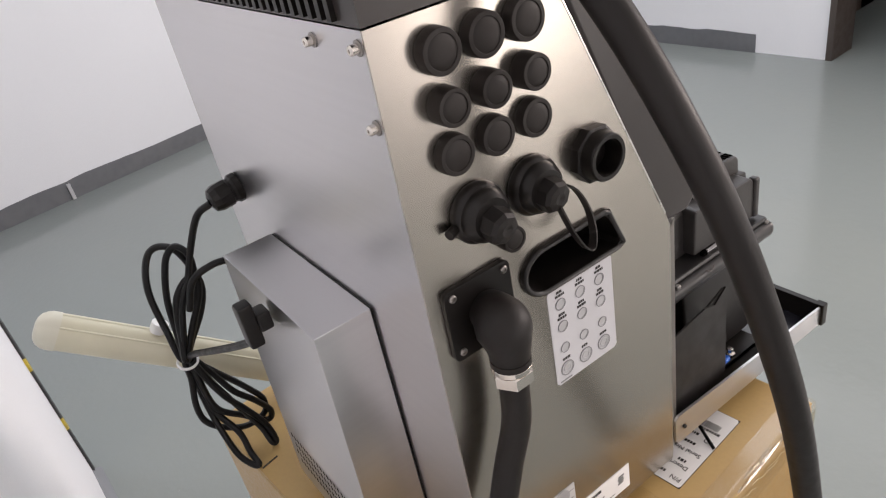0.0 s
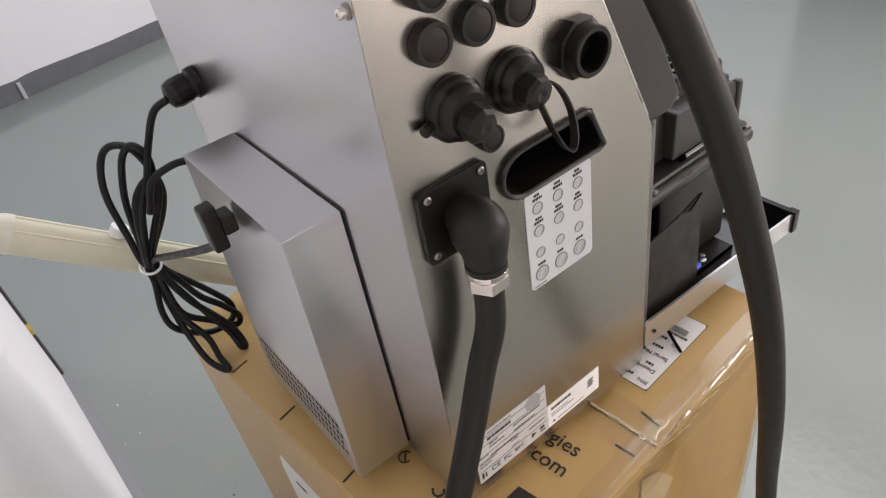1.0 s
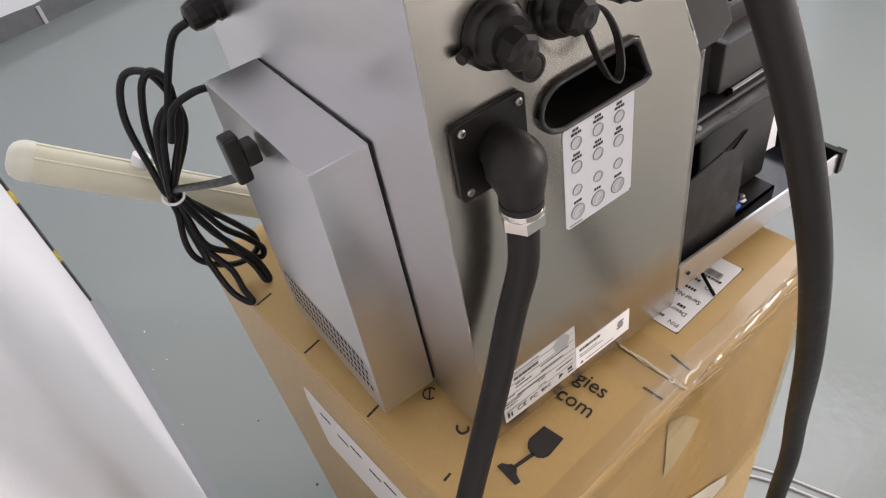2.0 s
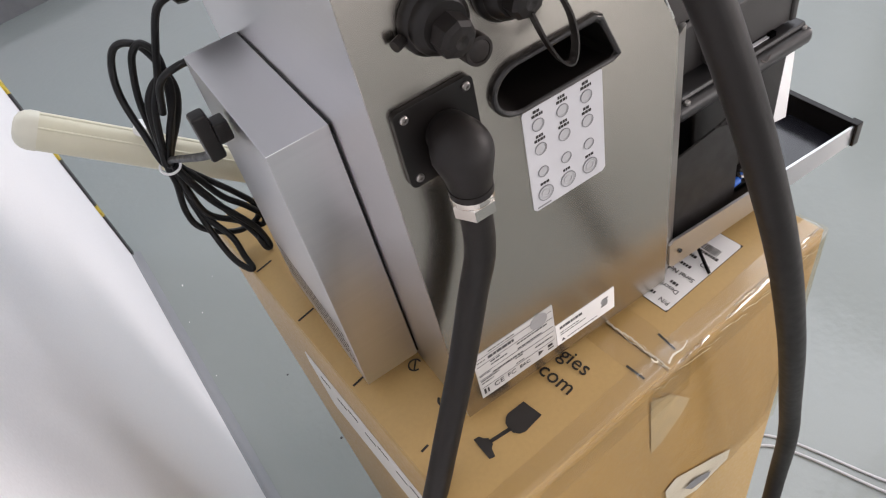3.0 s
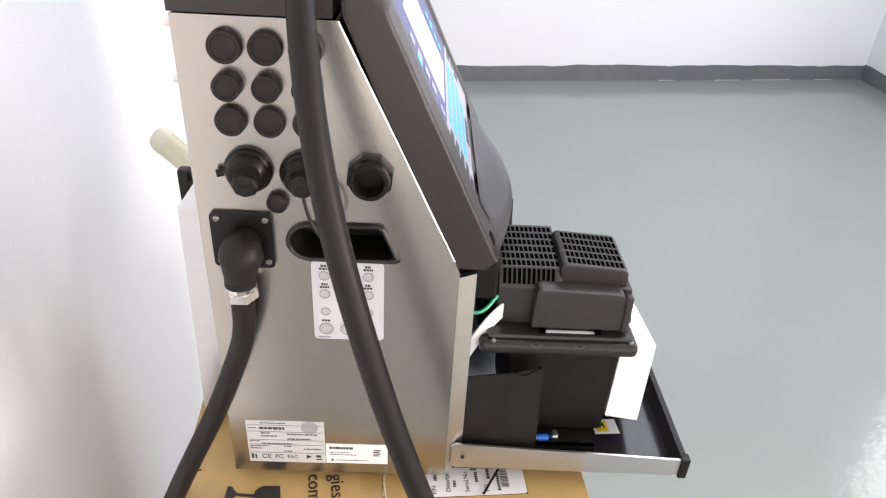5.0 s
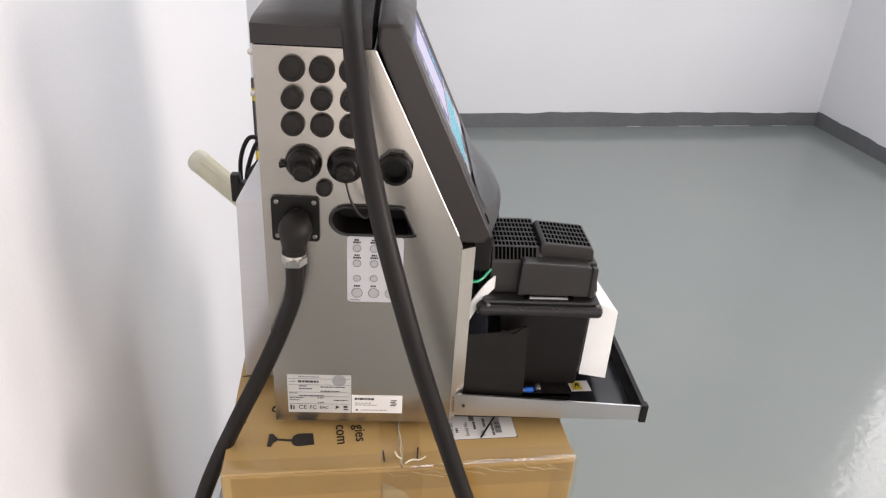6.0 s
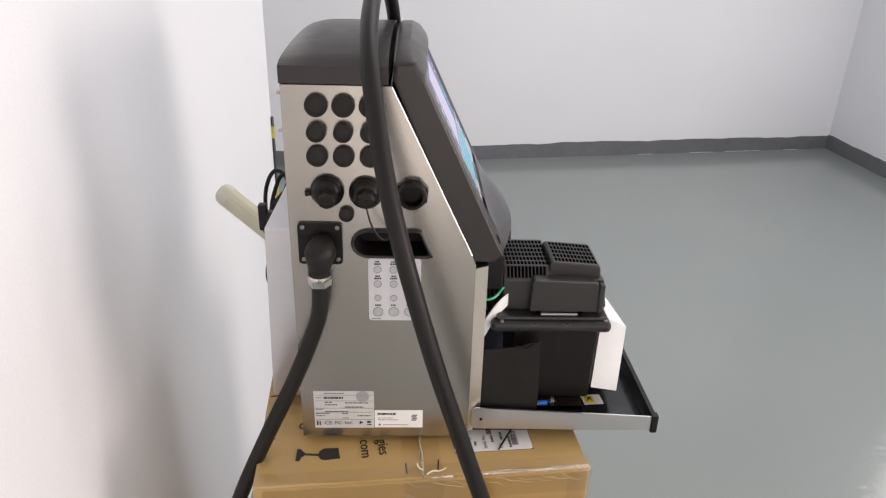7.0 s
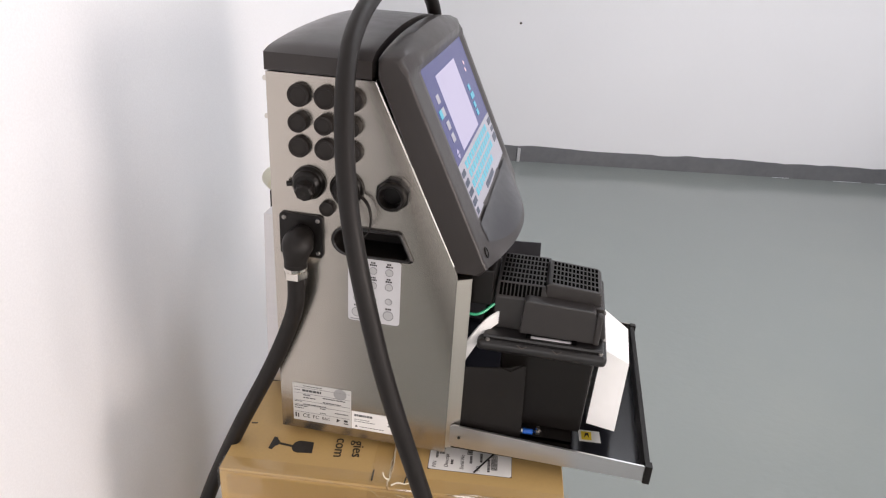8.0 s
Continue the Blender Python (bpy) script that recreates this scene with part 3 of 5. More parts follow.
scrap([(0.188, -0.022), (0.215, -0.040), (0.243, -0.082), (0.232, -0.098), (0.206, -0.118), (0.192, -0.124), (0.190, -0.070)], -0.0012, "paper_remnant", CARD_PALE, "pale peeled patch of cardboard", 3)
scrap([(0.218, -0.252), (0.236, -0.243), (0.262, -0.262), (0.300, -0.288), (0.338, -0.318), (0.336, -0.340), (0.318, -0.345), (0.280, -0.345), (0.240, -0.318), (0.222, -0.280)], -0.0012, "torn_label", PAPER, "torn white paper label remnant", 5)
scrap([(0.250, -0.290), (0.268, -0.290), (0.300, -0.318), (0.296, -0.330), (0.266, -0.318)], -0.0036, "torn_hole", GREY_PRINT, "grey printed patch on the torn label", 6)
part("tape_sheet", crumpled(0.012, BU - 0.004, -0.34, -0.004, 9, 0.0016, 48, 30), AMBER_TAPE, carton, "glossy amber packing tape over the side")
# crumpled tape folded round the box corner
m = bmesh.new()
rows = []
for i in range(31):
    z = -0.002 - 0.30 * i / 30
    row = []
    for j in range(11):
        s = -0.030 + 0.006 * j
        w = 0.0022 * (1 + noise.noise(Vector((s * 60, z * 38, 3.0))) + 0.5 * noise.noise(Vector((s * 150, z * 110, 8.0))))
        row.append(m.verts.new((BU + s, -0.0024 - w, z) if s < 0 else (BU + 0.0022 + w, s, z)))
    rows.append(row)
for a, c in zip(rows[:-1], rows[1:]):
    for j in range(10):
        m.faces.new((a[j], c[j], c[j + 1], a[j + 1]))
part("tape_strip", on_box(m), TAPE, carton, "crumpled clear tape folded round the box corner")
sh = part("side_label", on_box(bm_prism([(0.335, -0.098), (0.345, -0.130), (0.348, -0.235), (0.045, -0.235), (0.045, -0.112)], -0.0012, -0.0003, "x")), PAPER, carton, "white document label on the box side")
m = bmesh.new()
for k in range(9):
    v = 0.318 - 0.03 * k
    bm_box((-0.0016, v - 0.020, -0.135 - 0.012 * (k % 2)), (-0.0013, v, -0.130 - 0.012 * (k % 2)), bm=m)
tagged(part("fine_print", on_box(m), INK, sh), kind="stuff")

# ---- the printer ----
W = 0.345          # from the ported side to the far side
printer = thing("industrial_printer", (0.11, W / 2, 0.0), "brushed stainless steel industrial inkjet printer with dark plastic top and touchscreen", "printer")
P_OUT = [(0.0, 0.013), (0.217, 0.013), (0.2172, 0.2665), (0.2120, 0.2785), (0.118, 0.475), (0.0, 0.475)]
HANDLE = ring_poly(0.0905, 0.2935, 0.0165, 0.0145, 90, 270, 12) + [(0.157, 0.279), (0.1605, 0.282), (0.1495, 0.3055), (0.146, 0.308)]
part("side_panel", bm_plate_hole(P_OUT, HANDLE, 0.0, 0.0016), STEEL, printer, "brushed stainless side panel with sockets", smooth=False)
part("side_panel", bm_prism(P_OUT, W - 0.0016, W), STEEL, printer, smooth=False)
# rear face takes the lit copy of the panel steel
part("rear_panel", bm_box((0.0, 0.0016, 0.013), (0.0016, W - 0.0016, 0.475)), STEEL_LIT, printer, "brushed stainless rear panel", smooth=False)
part("base_panel", bm_box((0.0016, 0.0016, 0.013), (0.217, W - 0.0016, 0.0146)), STEEL, printer, smooth=False)
part("sloping_panel", bm_prism([(0.118, 0.475), (0.1165, 0.475), (0.2105, 0.2785), (0.212, 0.2785)], 0.0018, W - 0.0018), STEEL_EDGE, printer, smooth=False)
# added bead in pale steel draws the highlight along the sloping edge
part("lip_highlight", bm_tube([(0.1182, 0.0008, 0.4745), (0.2122, 0.0008, 0.2780)], 0.0011, 8, 2, smooth_path=False), STEEL_EDGE, printer, "bright bead added as the highlight along the side panel's cut edge")
part("interior", bm_box((0.05, 0.02, 0.02), (0.052, W - 0.02, 0.40)), MATT, printer, smooth=False)
part("interior_shelf", bm_box((0.052, 0.02, 0.262), (0.20, W - 0.02, 0.266)), MATT, printer, smooth=False)
for y0, y1 in ((0.0003, 0.0085), (W - 0.0003, W - 0.0085)):
    part("front_frame", bm_prism([(0.2172, y0), (0.233, y1), (0.2325, y1 + (0.006 if y0 < 0.1 else -0.006)), (0.216, y0 + (0.006 if y0 < 0.1 else -0.006))], 0.02, 0.2615, "z"), STEEL_FRAME, printer, "folded stainless door edge", smooth=False)
part("front_frame", bm_box((0.2165, 0.012, 0.2575), (0.2325, W - 0.012, 0.2615)), STEEL, printer, smooth=False)
for x in (0.03, 0.19):
    for y in (0.03, W - 0.03):
        part("foot", bm_lathe([(0, 0.0), (0.013, 0.0), (0.013, 0.012), (0.010, 0.0135), (0, 0.0135)], (x, y, 0), (0, 0, 1), 20), RUBBER, printer, "black rubber foot")

part("hinge_tab", bm_prism([(0.2126, 0.2790), (0.2170, 0.2815), (0.2075, 0.3045), (0.2030, 0.3015)], 0.0006, 0.0042, bevel=0.0004), STEEL_EDGE, printer, "small steel hinge tab beside the screen door")

# grip: a rim round the hole and a cup behind it
rim_out = ring_poly(0.0905, 0.2935, 0.0205, 0.0185, 90, 270, 12) + [(0.161, 0.275), (0.166, 0.2775), (0.152, 0.3105), (0.148, 0.312)]
part("grip_rim", bm_plate_hole(rim_out, HANDLE, -0.0025, 0.0), BLACK, printer, "black moulded grip rim", smooth=False)
rim_mid = [((a[0] + b[0]) / 2, -0.0022, (a[1] + b[1]) / 2) for a, b in zip(rim_out, HANDLE)]
part("grip_bead", bm_tube(rim_mid, 0.0020, 10, 1, closed=True, smooth_path=False), LID, printer, "rounded black bead of the grip rim")
cup = bmesh.new()
front = [cup.verts.new((x, -0.002, z)) for x, z in HANDLE]
back = [cup.verts.new((0.0905 + (x - 0.0905) * 0.93, 0.034, 0.2935 + (z - 0.2935) * 0.85)) for x, z in HANDLE]
for i in range(len(HANDLE)):
    j = (i + 1) % len(HANDLE)
    cup.faces.new((front[i], back[i], back[j], front[j]))
cup.faces.new(back)
part("grip_cup", cup, BLACK, printer)

# blanking plugs
def plug(x, z, r, h):
    prof = [(r * 0.98, 0.0), (r, 0.001), (r * 0.985, h * 0.5), (r * 0.97, h - 0.0008), (r * 0.945, h - 0.0001), (r * 0.90, h), (r * 0.76, h), (r * 0.73, h - 0.0006), (r * 0.68, h - 0.0005), (r * 0.61, h), (r * 0.4, h + 0.0004), (0, h + 0.0006)]
    part("blanking_plug", bm_lathe(prof, (x, 0, z), (0, -1, 0), 36), PLUG, printer, "round black blanking plug")


for i in range(3):
    plug(0.0375 + 0.0288 * i, 0.4545, 0.0125, 0.0078)
    plug(0.0368 + 0.0288 * i, 0.426, 0.0107, 0.0112)
    plug(0.0362 + 0.0290 * i, 0.3985, 0.0119, 0.0070)
plug(0.0662, 0.3305, 0.0088, 0.0065)


def threaded(x, z, h, parent_label):
    prof = [(0.0185, 0), (0.0190, 0.001), (0.0190, 0.004), (0.0180, 0.006), (0.0165, 0.0075), (0.0165, h - 0.006), (0.0155, h - 0.003), (0.0125, h), (0, h)]
    return part("socket", bm_lathe(prof, (x, 0, z), (0, -1, 0), 36), BLACK, printer, parent_label)


s = threaded(0.0455, 0.358, 0.0155, "black capped cable socket")
part("socket_cap", bm_lathe([(0.0112, 0.012), (0.0105, 0.023), (0.0085, 0.0255), (0.004, 0.0262), (0, 0.0255)], (0.0455, 0, 0.3575), (0.05, -1, -0.18), 8), RUBBER, s, smooth=False)
part("key_tab", bm_tube([(0.0265, -0.004, 0.356), (0.021, -0.006, 0.3555)], 0.0032, 10, 2), BLACK, s)
s = threaded(0.0885, 0.3565, 0.0145, "black capped cable socket with a strap")
part("socket_cap", bm_lathe([(0.0112, 0.011), (0.0105, 0.021), (0.0085, 0.0235), (0.004, 0.0242), (0, 0.0235)], (0.0885, 0, 0.3565), (0.05, -1, -0.15), 8, turn=0.2), RUBBER, s, smooth=False)
strap = spline([(0.090, -0.021, 0.347), (0.095, -0.025, 0.329), (0.103, -0.026, 0.314), (0.1115, -0.024, 0.309), (0.1185, -0.019, 0.317), (0.1195, -0.014, 0.331), (0.114, -0.010, 0.345), (0.103, -0.007, 0.354)], 6)
m = bmesh.new()
rows = []
for i, p in enumerate(strap):
    along = (strap[min(i + 1, len(strap) - 1)] - strap[max(i - 1, 0)]).normalized()
    flat = Vector((0, 1, 0)) - along * along.y
    flat = flat.normalized() * 0.0028
    thin = along.cross(flat).normalized() * 0.0006
    rows.append([m.verts.new(p + flat + thin), m.verts.new(p - flat + thin), m.verts.new(p - flat - thin), m.verts.new(p + flat - thin)])
for a, b in zip(rows[:-1], rows[1:]):
    for k in range(4):
        m.faces.new((a[k], b[k], b[(k + 1) % 4], a[(k + 1) % 4]))
m.faces.new(rows[0][::-1])
m.faces.new(rows[-1])
part("strap", m, RUBBER, s, "thin black rubber tether strap")
s = part("socket", bm_lathe([(0.0192, 0), (0.0192, 0.0062), (0.0175, 0.0070), (0.012, 0.0070)], (0.1405, 0, 0.3565), (0, -1, 0), 8, turn=0.3), BLACK, printer, "open black cable gland with a hexagonal nut", smooth=False)
part("gland_barrel", bm_lathe([(0.0165, 0.0), (0.0165, 0.0085), (0.0160, 0.0100), (0.0158, 0.0145), (0.0148, 0.0158), (0.0122, 0.0158), (0.0115, 0.0145), (0.0112, 0.002), (0, 0.002)], (0.1405, 0, 0.3565), (0, -1, 0), 36), BLACK, s)

# elbow outlet with square flange
el = part("outlet_flange", bm_prism(ring_poly(0.0560, 0.3150, 0.0045, 0.0045, 0, 90, 5) + ring_poly(0.0140, 0.3150, 0.0045, 0.0045, 90, 180, 5) + ring_poly(0.0140, 0.2720, 0.0045, 0.0045, 180, 270, 5) + ring_poly(0.0560, 0.2720, 0.0045, 0.0045, 270, 360, 5), -0.0040, 0.0, bevel=0.0006), BLACK, printer, "square black flange of the hose outlet")
for x in (0.0155, 0.0552):
    for z in (0.2740, 0.3140):
        part("screw", bm_lathe([(0.0026, 0.0038), (0.0026, 0.0050), (0.0018, 0.0057), (0.0010, 0.0057), (0.0009, 0.0048), (0, 0.0048)], (x, 0, z), (0, -1, 0), 16), SCREW, el)
path = [(0.0375, -0.003, 0.2940), (0.0375, -0.010, 0.2940), (0.037, -0.0190, 0.2900), (0.0362, -0.0230, 0.2810), (0.0356, -0.024, 0.2705), (0.0354, -0.024, 0.2650)]
part("elbow", bm_tube(path, lambda u: 0.0124 + 0.0054 * math.exp(-((u - 0.42) / 0.24) ** 2), 28, 10), RUBBER, el, "smooth black elbow fitting")
part("collar", bm_tube([(0.0355, -0.024, 0.2690), (0.0354, -0.024, 0.2645)], 0.0131, 24, 2), RUBBER, el)
m = bm_lathe([(0.0, 0.0), (0.0126, 0.0), (0.0131, 0.0010), (0.0131, 0.0040), (0.0124, 0.0048), (0.0, 0.0048)], (0.0353, -0.024, 0.2602), (0, 0, 1), 24)
bm_lathe([(0.0, -0.0100), (0.0122, -0.0100), (0.0136, -0.0088), (0.0136, -0.0010), (0.0126, 0.0), (0, 0.0)], (0.0353, -0.024, 0.2602), (0, 0, 1), 6, m)
part("hex_nut", m, CHROME, el, "nickel-plated hexagonal nut", smooth=False)

# printed labels on the side panel
lab = part("port_label", bm_prism([(0.0920, 0.1905), (0.1495, 0.1905), (0.1520, 0.193), (0.1520, 0.2715), (0.1495, 0.274), (0.0920, 0.274), (0.0895, 0.2715), (0.0895, 0.193)], -0.0006, 0.0), FILM, printer, "pale grey label with rows of grey circles")
rng = random.Random(2)
for i, x in enumerate((0.1005, 0.1195, 0.1385)):
    for z, r in ((0.2595, 0.0047), (0.2405, 0.0047), (0.2215, 0.0043), (0.2025, 0.0064)):
        m = bm_lathe([(r * 0.80, 0.0007), (r * 0.80, 0.0010), (r, 0.0010), (r, 0.0007)], (x, 0, z), (0, -1, 0), 24)
        if r > 0.006:
            bm_lathe([(r * 0.45, 0.0007), (r * 0.45, 0.0010), (r * 0.55, 0.0010), (r * 0.55, 0.0007)], (x, 0, z), (0, -1, 0), 20, m)
        bm_lathe([(r * 0.80, 0.00065), (0, 0.00065)], (x, 0, z), (0, -1, 0), 20, m)
        part("circle", m, CIRCLE, lab)
        m = bm_lathe([(r * 0.88, 0.0008), (r * 0.88, 0.0011), (r, 0.0011), (r, 0.0008)], (x, 0, z), (0, -1, 0), 24)
        part("ring", m, GREY_PRINT, lab)
        rows = 2 if r < 0.0064 and z > 0.23 else (1 if r > 0.006 else 0)
        m = bmesh.new()
        for k in range(rows):
            w = 0.0042 if rows == 2 and k == 0 else (0.0028 if rows == 2 else 0.0035)
            u = -w
            while u < w - 0.0008:
                l = rng.uniform(0.0012, 0.0024)
                bm_box((x + u, -0.0009, z + r + 0.0016 + 0.0030 * k), (x + min(u + l, w), -0.0007, z + r + 0.0036 + 0.0030 * k), bm=m)
                u += l + 0.0005
        if rows:
            tagged(part("fine_print", m, INK, lab), kind="stuff")
        else:
            m.free()
part("print_bar", bm_box((0.0925, -0.0009, 0.1922), (0.104, -0.0007, 0.1934)), GREY_PRINT, lab)
lab = part("rating_plate", bm_box((0.0160, -0.0006, 0.0265), (0.0935, 0.0, 0.0845)), SILVER_LABEL, printer, "silver rating plate with fine print")
m = bmesh.new()
for z, x0, x1, h in ((0.0815, 0.030, 0.055, 0.001), (0.0745, 0.029, 0.054, 0.0032), (0.0675, 0.03, 0.04, 0.0014), (0.0665, 0.056, 0.086, 0.0014), (0.0635, 0.03, 0.046, 0.0014), (0.060, 0.056, 0.08, 0.0014), (0.0565, 0.018, 0.028, 0.001), (0.053, 0.03, 0.06, 0.0012), (0.0495, 0.018, 0.036, 0.0012), (0.0495, 0.052, 0.06, 0.0012), (0.046, 0.018, 0.03, 0.0012), (0.046, 0.072, 0.09, 0.0014), (0.0425, 0.052, 0.06, 0.0012), (0.0745, 0.0185, 0.026, 0.001)):
    x = x0
    while x < x1:
        l = rng.uniform(0.0015, 0.005)
        bm_box((x, -0.0009, z - h / 2), (min(x + l, x1), -0.0007, z + h / 2), bm=m)
        x += l + 0.0007
for z in (0.0785, 0.0695, 0.058, 0.0515, 0.040):
    bm_box((0.0175, -0.0009, z), (0.092, -0.0007, z + 0.0003), bm=m)
tagged(part("fine_print", m, PLATE_PRINT, lab), kind="stuff")
part("blurred_patch", bm_lathe([(0.0085, 0.0007), (0.0085, 0.0009), (0, 0.0009)], (0.079, 0, 0.0765), (0, -1, 0), 24), PATCH, lab)
for word, x, sz in (("CE", 0.0335, 0.0085), ("FC", 0.0465, 0.0075), ("EAC", 0.060, 0.0058)):
    part("lettering", bm_text(word, sz, (x, -0.0008, 0.0345), (90, 0, 0), 0.0001), INK, lab)
m = bm_box((0.0185, -0.0009, 0.031), (0.0205, -0.0007, 0.038))
bm_box((0.022, -0.0009, 0.031), (0.0235, -0.0007, 0.037), bm=m)
bm_prism([(0.074, 0.032), (0.0795, 0.0355), (0.0745, 0.038)], -0.0009, -0.0007, bm=m)
bm_box((0.084, -0.0009, 0.031), (0.090, -0.0007, 0.0325), bm=m)
bm_box((0.084, -0.0009, 0.0345), (0.089, -0.0007, 0.0375), bm=m)
tagged(part("fine_print", m, INK, lab), kind="stuff")
lab = part("rating_plate", bm_box((0.0942, -0.0006, 0.0270), (0.1570, 0.0, 0.0545)), PAPER, printer, "small white warning plate")
m = bmesh.new()
for z, x0, x1, h in ((0.049, 0.098, 0.122, 0.0032), (0.0425, 0.098, 0.118, 0.0008), (0.0395, 0.098, 0.125, 0.0008), (0.0315, 0.105, 0.138, 0.0008)):
    x = x0
    while x < x1:
        l = rng.uniform(0.0015, 0.005)
        bm_box((x, -0.0009, z - h / 2), (min(x + l, x1), -0.0007, z + h / 2), bm=m)
        x += l + 0.0007
for k in range(4):
    bm_box((0.142 + 0.001 * (k % 2), -0.0009, 0.0385 + 0.0026 * k), (0.150 - 0.0012 * ((k + 1) % 2), -0.0007, 0.0400 + 0.0026 * k), bm=m)
bm_prism([(0.0985, 0.0305), (0.1025, 0.0305), (0.1005, 0.034)], -0.0009, -0.0007, bm=m)
tagged(part("fine_print", m, PLATE_PRINT, lab), kind="stuff")

# rear bolts
for y, z in ((0.0550, 0.4655), (0.0065, 0.4665), (0.0070, 0.4255)):
    b = part("bolt", bm_lathe([(0.0042, 0.0), (0.0042, 0.0008), (0.0026, 0.001)], (0, y, z), (-1, 0, 0), 20), SCREW, printer)
    part("bolt_end", bm_lathe([(0.0028, 0.0008), (0.0028, 0.0048), (0.0022, 0.0056), (0.0010, 0.0056), (0.0008, 0.0046), (0, 0.0046)], (0, y, z), (-1, 0, 0), 16), CHROME, b)

# plastic head cover with a gently domed top
def dome(x, y):
    a = max(0.0, math.sin(math.pi * min(max(y / W, 0), 1))) ** 0.55
    r = min(1.0, max(0.0, x / 0.04))
    return 0.495 + 0.021 * a * (0.58 + 0.42 * (1 - (1 - r) ** 2.2))


head = bmesh.new()
NX, NY = 16, 28
grid = [[head.verts.new((-0.001 + 0.1155 * i / NX, -0.001 + (W + 0.002) * j / NY, dome(0.1145 * i / NX, W * j / NY))) for j in range(NY + 1)] for i in range(NX + 1)]
low = {}
for i in range(NX + 1):
    for j in range(NY + 1):
        if i in (0, NX) or j in (0, NY):
            c = grid[i][j].co
            low[i, j] = head.verts.new((c.x, c.y, 0.4765))
for i in range(NX):
    for j in range(NY):
        head.faces.new((grid[i][j], grid[i + 1][j], grid[i + 1][j + 1], grid[i][j + 1]))
for i in range(NX):
    for j in (0, NY):
        head.faces.new((grid[i][j], grid[i + 1][j], low[i + 1, j], low[i, j]))
for j in range(NY):
    for i in (0, NX):
        head.faces.new((grid[i][j], grid[i][j + 1], low[i, j + 1], low[i, j]))
hd = part("head_cover", head, BEZEL, printer, "charcoal plastic head cover")
for k in range(30):
    y = 0.02 + k * 0.0102
    part("vent_rib", bm_box((-0.004, y, 0.4785), (-0.0005, y + 0.0045, 0.4935)), BLACK, hd)

# hinged screen door: charcoal frame, display, rounded chin
VX = Vector((0.247 - 0.144, 0, 0.277 - 0.494)).normalized()     # down the face
VN = Vector((-VX.z, 0, VX.x))                                    # out of the face


def face_pt(y, v, out=0.0):
    return Vector((0.144, 0, 0.494)) + VX * v + VN * out + Vector((0, y, 0))


door = bmesh.new()
NY, NV = 36, 30
LEN = 0.240


def chin_low(y):
    return LEN + 0.020 * max(0.0, math.sin(math.pi * min(max((y - 0.01) / (W - 0.02), 0), 1))) ** 0.7


def face_out(y, v):
    c = max(0.0, math.sin(math.pi * min(max((y - 0.02) / (W - 0.04), 0), 1)))
    k = min(1.0, max(0.0, (v - 0.200) / 0.055))
    rim = 0.003 if y < 0.0505 or y > 0.3185 or v > 0.199 else 0.0
    return rim + 0.021 * c ** 1.2 * k * k * (3 - 2 * k)


top_rise = lambda y: 0.018 * max(0.0, math.sin(math.pi * min(max(y / W, 0), 1))) ** 0.55
g = []
EDGE = [(0.0, 0.0035), (0.0004, 0.0019), (0.0014, 0.0007), (0.0035, 0.0)]
ys = [(y, s) for y, s in EDGE] + [(W * j / NY, 0.0) for j in range(1, NY)] + [(W - y, s) for y, s in EDGE[::-1]]
for y, shrink in ys:
    row = []
    # round the top: back of the groove, over, then down the face, and back under
    tr = top_rise(y)
    row.append(Vector((0.1195, y, 0.480)))
    row.append(Vector((0.1200, y, 0.494 + tr)))
    row.append(Vector((0.1240, y, 0.497 + tr)))
    row.append(Vector((0.1375, y, 0.498 + tr * 0.97)))
    brow = max(0.0, math.sin(math.pi * min(max(y / W, 0), 1))) ** 0.6
    row.append(face_pt(y, -0.0055, 0.0005 + 0.0125 * brow))
    row.append(face_pt(y, 0.0020, 0.0005 + 0.0145 * brow))
    for i in range(NV + 1):
        v = 0.010 + (chin_low(y) - 0.010) * i / NV
        row.append(face_pt(y, v, face_out(y, v) + (0.0105 * brow if i == 0 else 0.0)))
    end = row[-1]
    row.append(end - VN * 0.012 + VX * 0.004)
    row.append(face_pt(y, LEN - 0.007, -0.034))
    row.append(face_pt(y, LEN - 0.030, -0.036))
    if shrink:
        mid = Vector((0.172, y, 0.400))
        axis = (Vector((0.225, 0, 0.270)) - Vector((0.130, 0, 0.490))).normalized()
        for i, p in enumerate(row):
            off = p - mid
            off.y = 0
            along = axis * off.dot(axis)
            across = off - along
            row[i] = Vector((0, y, 0)) + Vector((mid.x, 0, mid.z)) + along * max(0, 1 - shrink / max(along.length, 1e-4)) + across * max(0, 1 - shrink / max(across.length, 1e-4))
    g.append([door.verts.new(p) for p in row])
for a, b in zip(g[:-1], g[1:]):
    for i in range(len(a) - 1):
        door.faces.new((a[i], b[i], b[i + 1], a[i + 1]))
    door.faces.new((a[-1], b[-1], b[0], a[0]))
door.faces.new(g[0])
door.faces.new(g[-1][::-1])
dr = part("screen_door", door, BEZEL, printer, "charcoal plastic screen door with a rounded lower edge")


chin = bmesh.new()
cg = []
for j in range(29):
    y = 0.046 + (W - 0.092) * j / 28
    lowv = chin_low(y) - 0.010 - 0.016 * abs(2 * j / 28 - 1) ** 3
    cg.append([chin.verts.new(face_pt(y, 0.2005 + (lowv - 0.2005) * i / 8, face_out(y, 0.2005 + (lowv - 0.2005) * i / 8) + 0.0007)) for i in range(9)])
for a, b in zip(cg[:-1], cg[1:]):
    for i in range(8):
        chin.faces.new((a[i], b[i], b[i + 1], a[i + 1]))
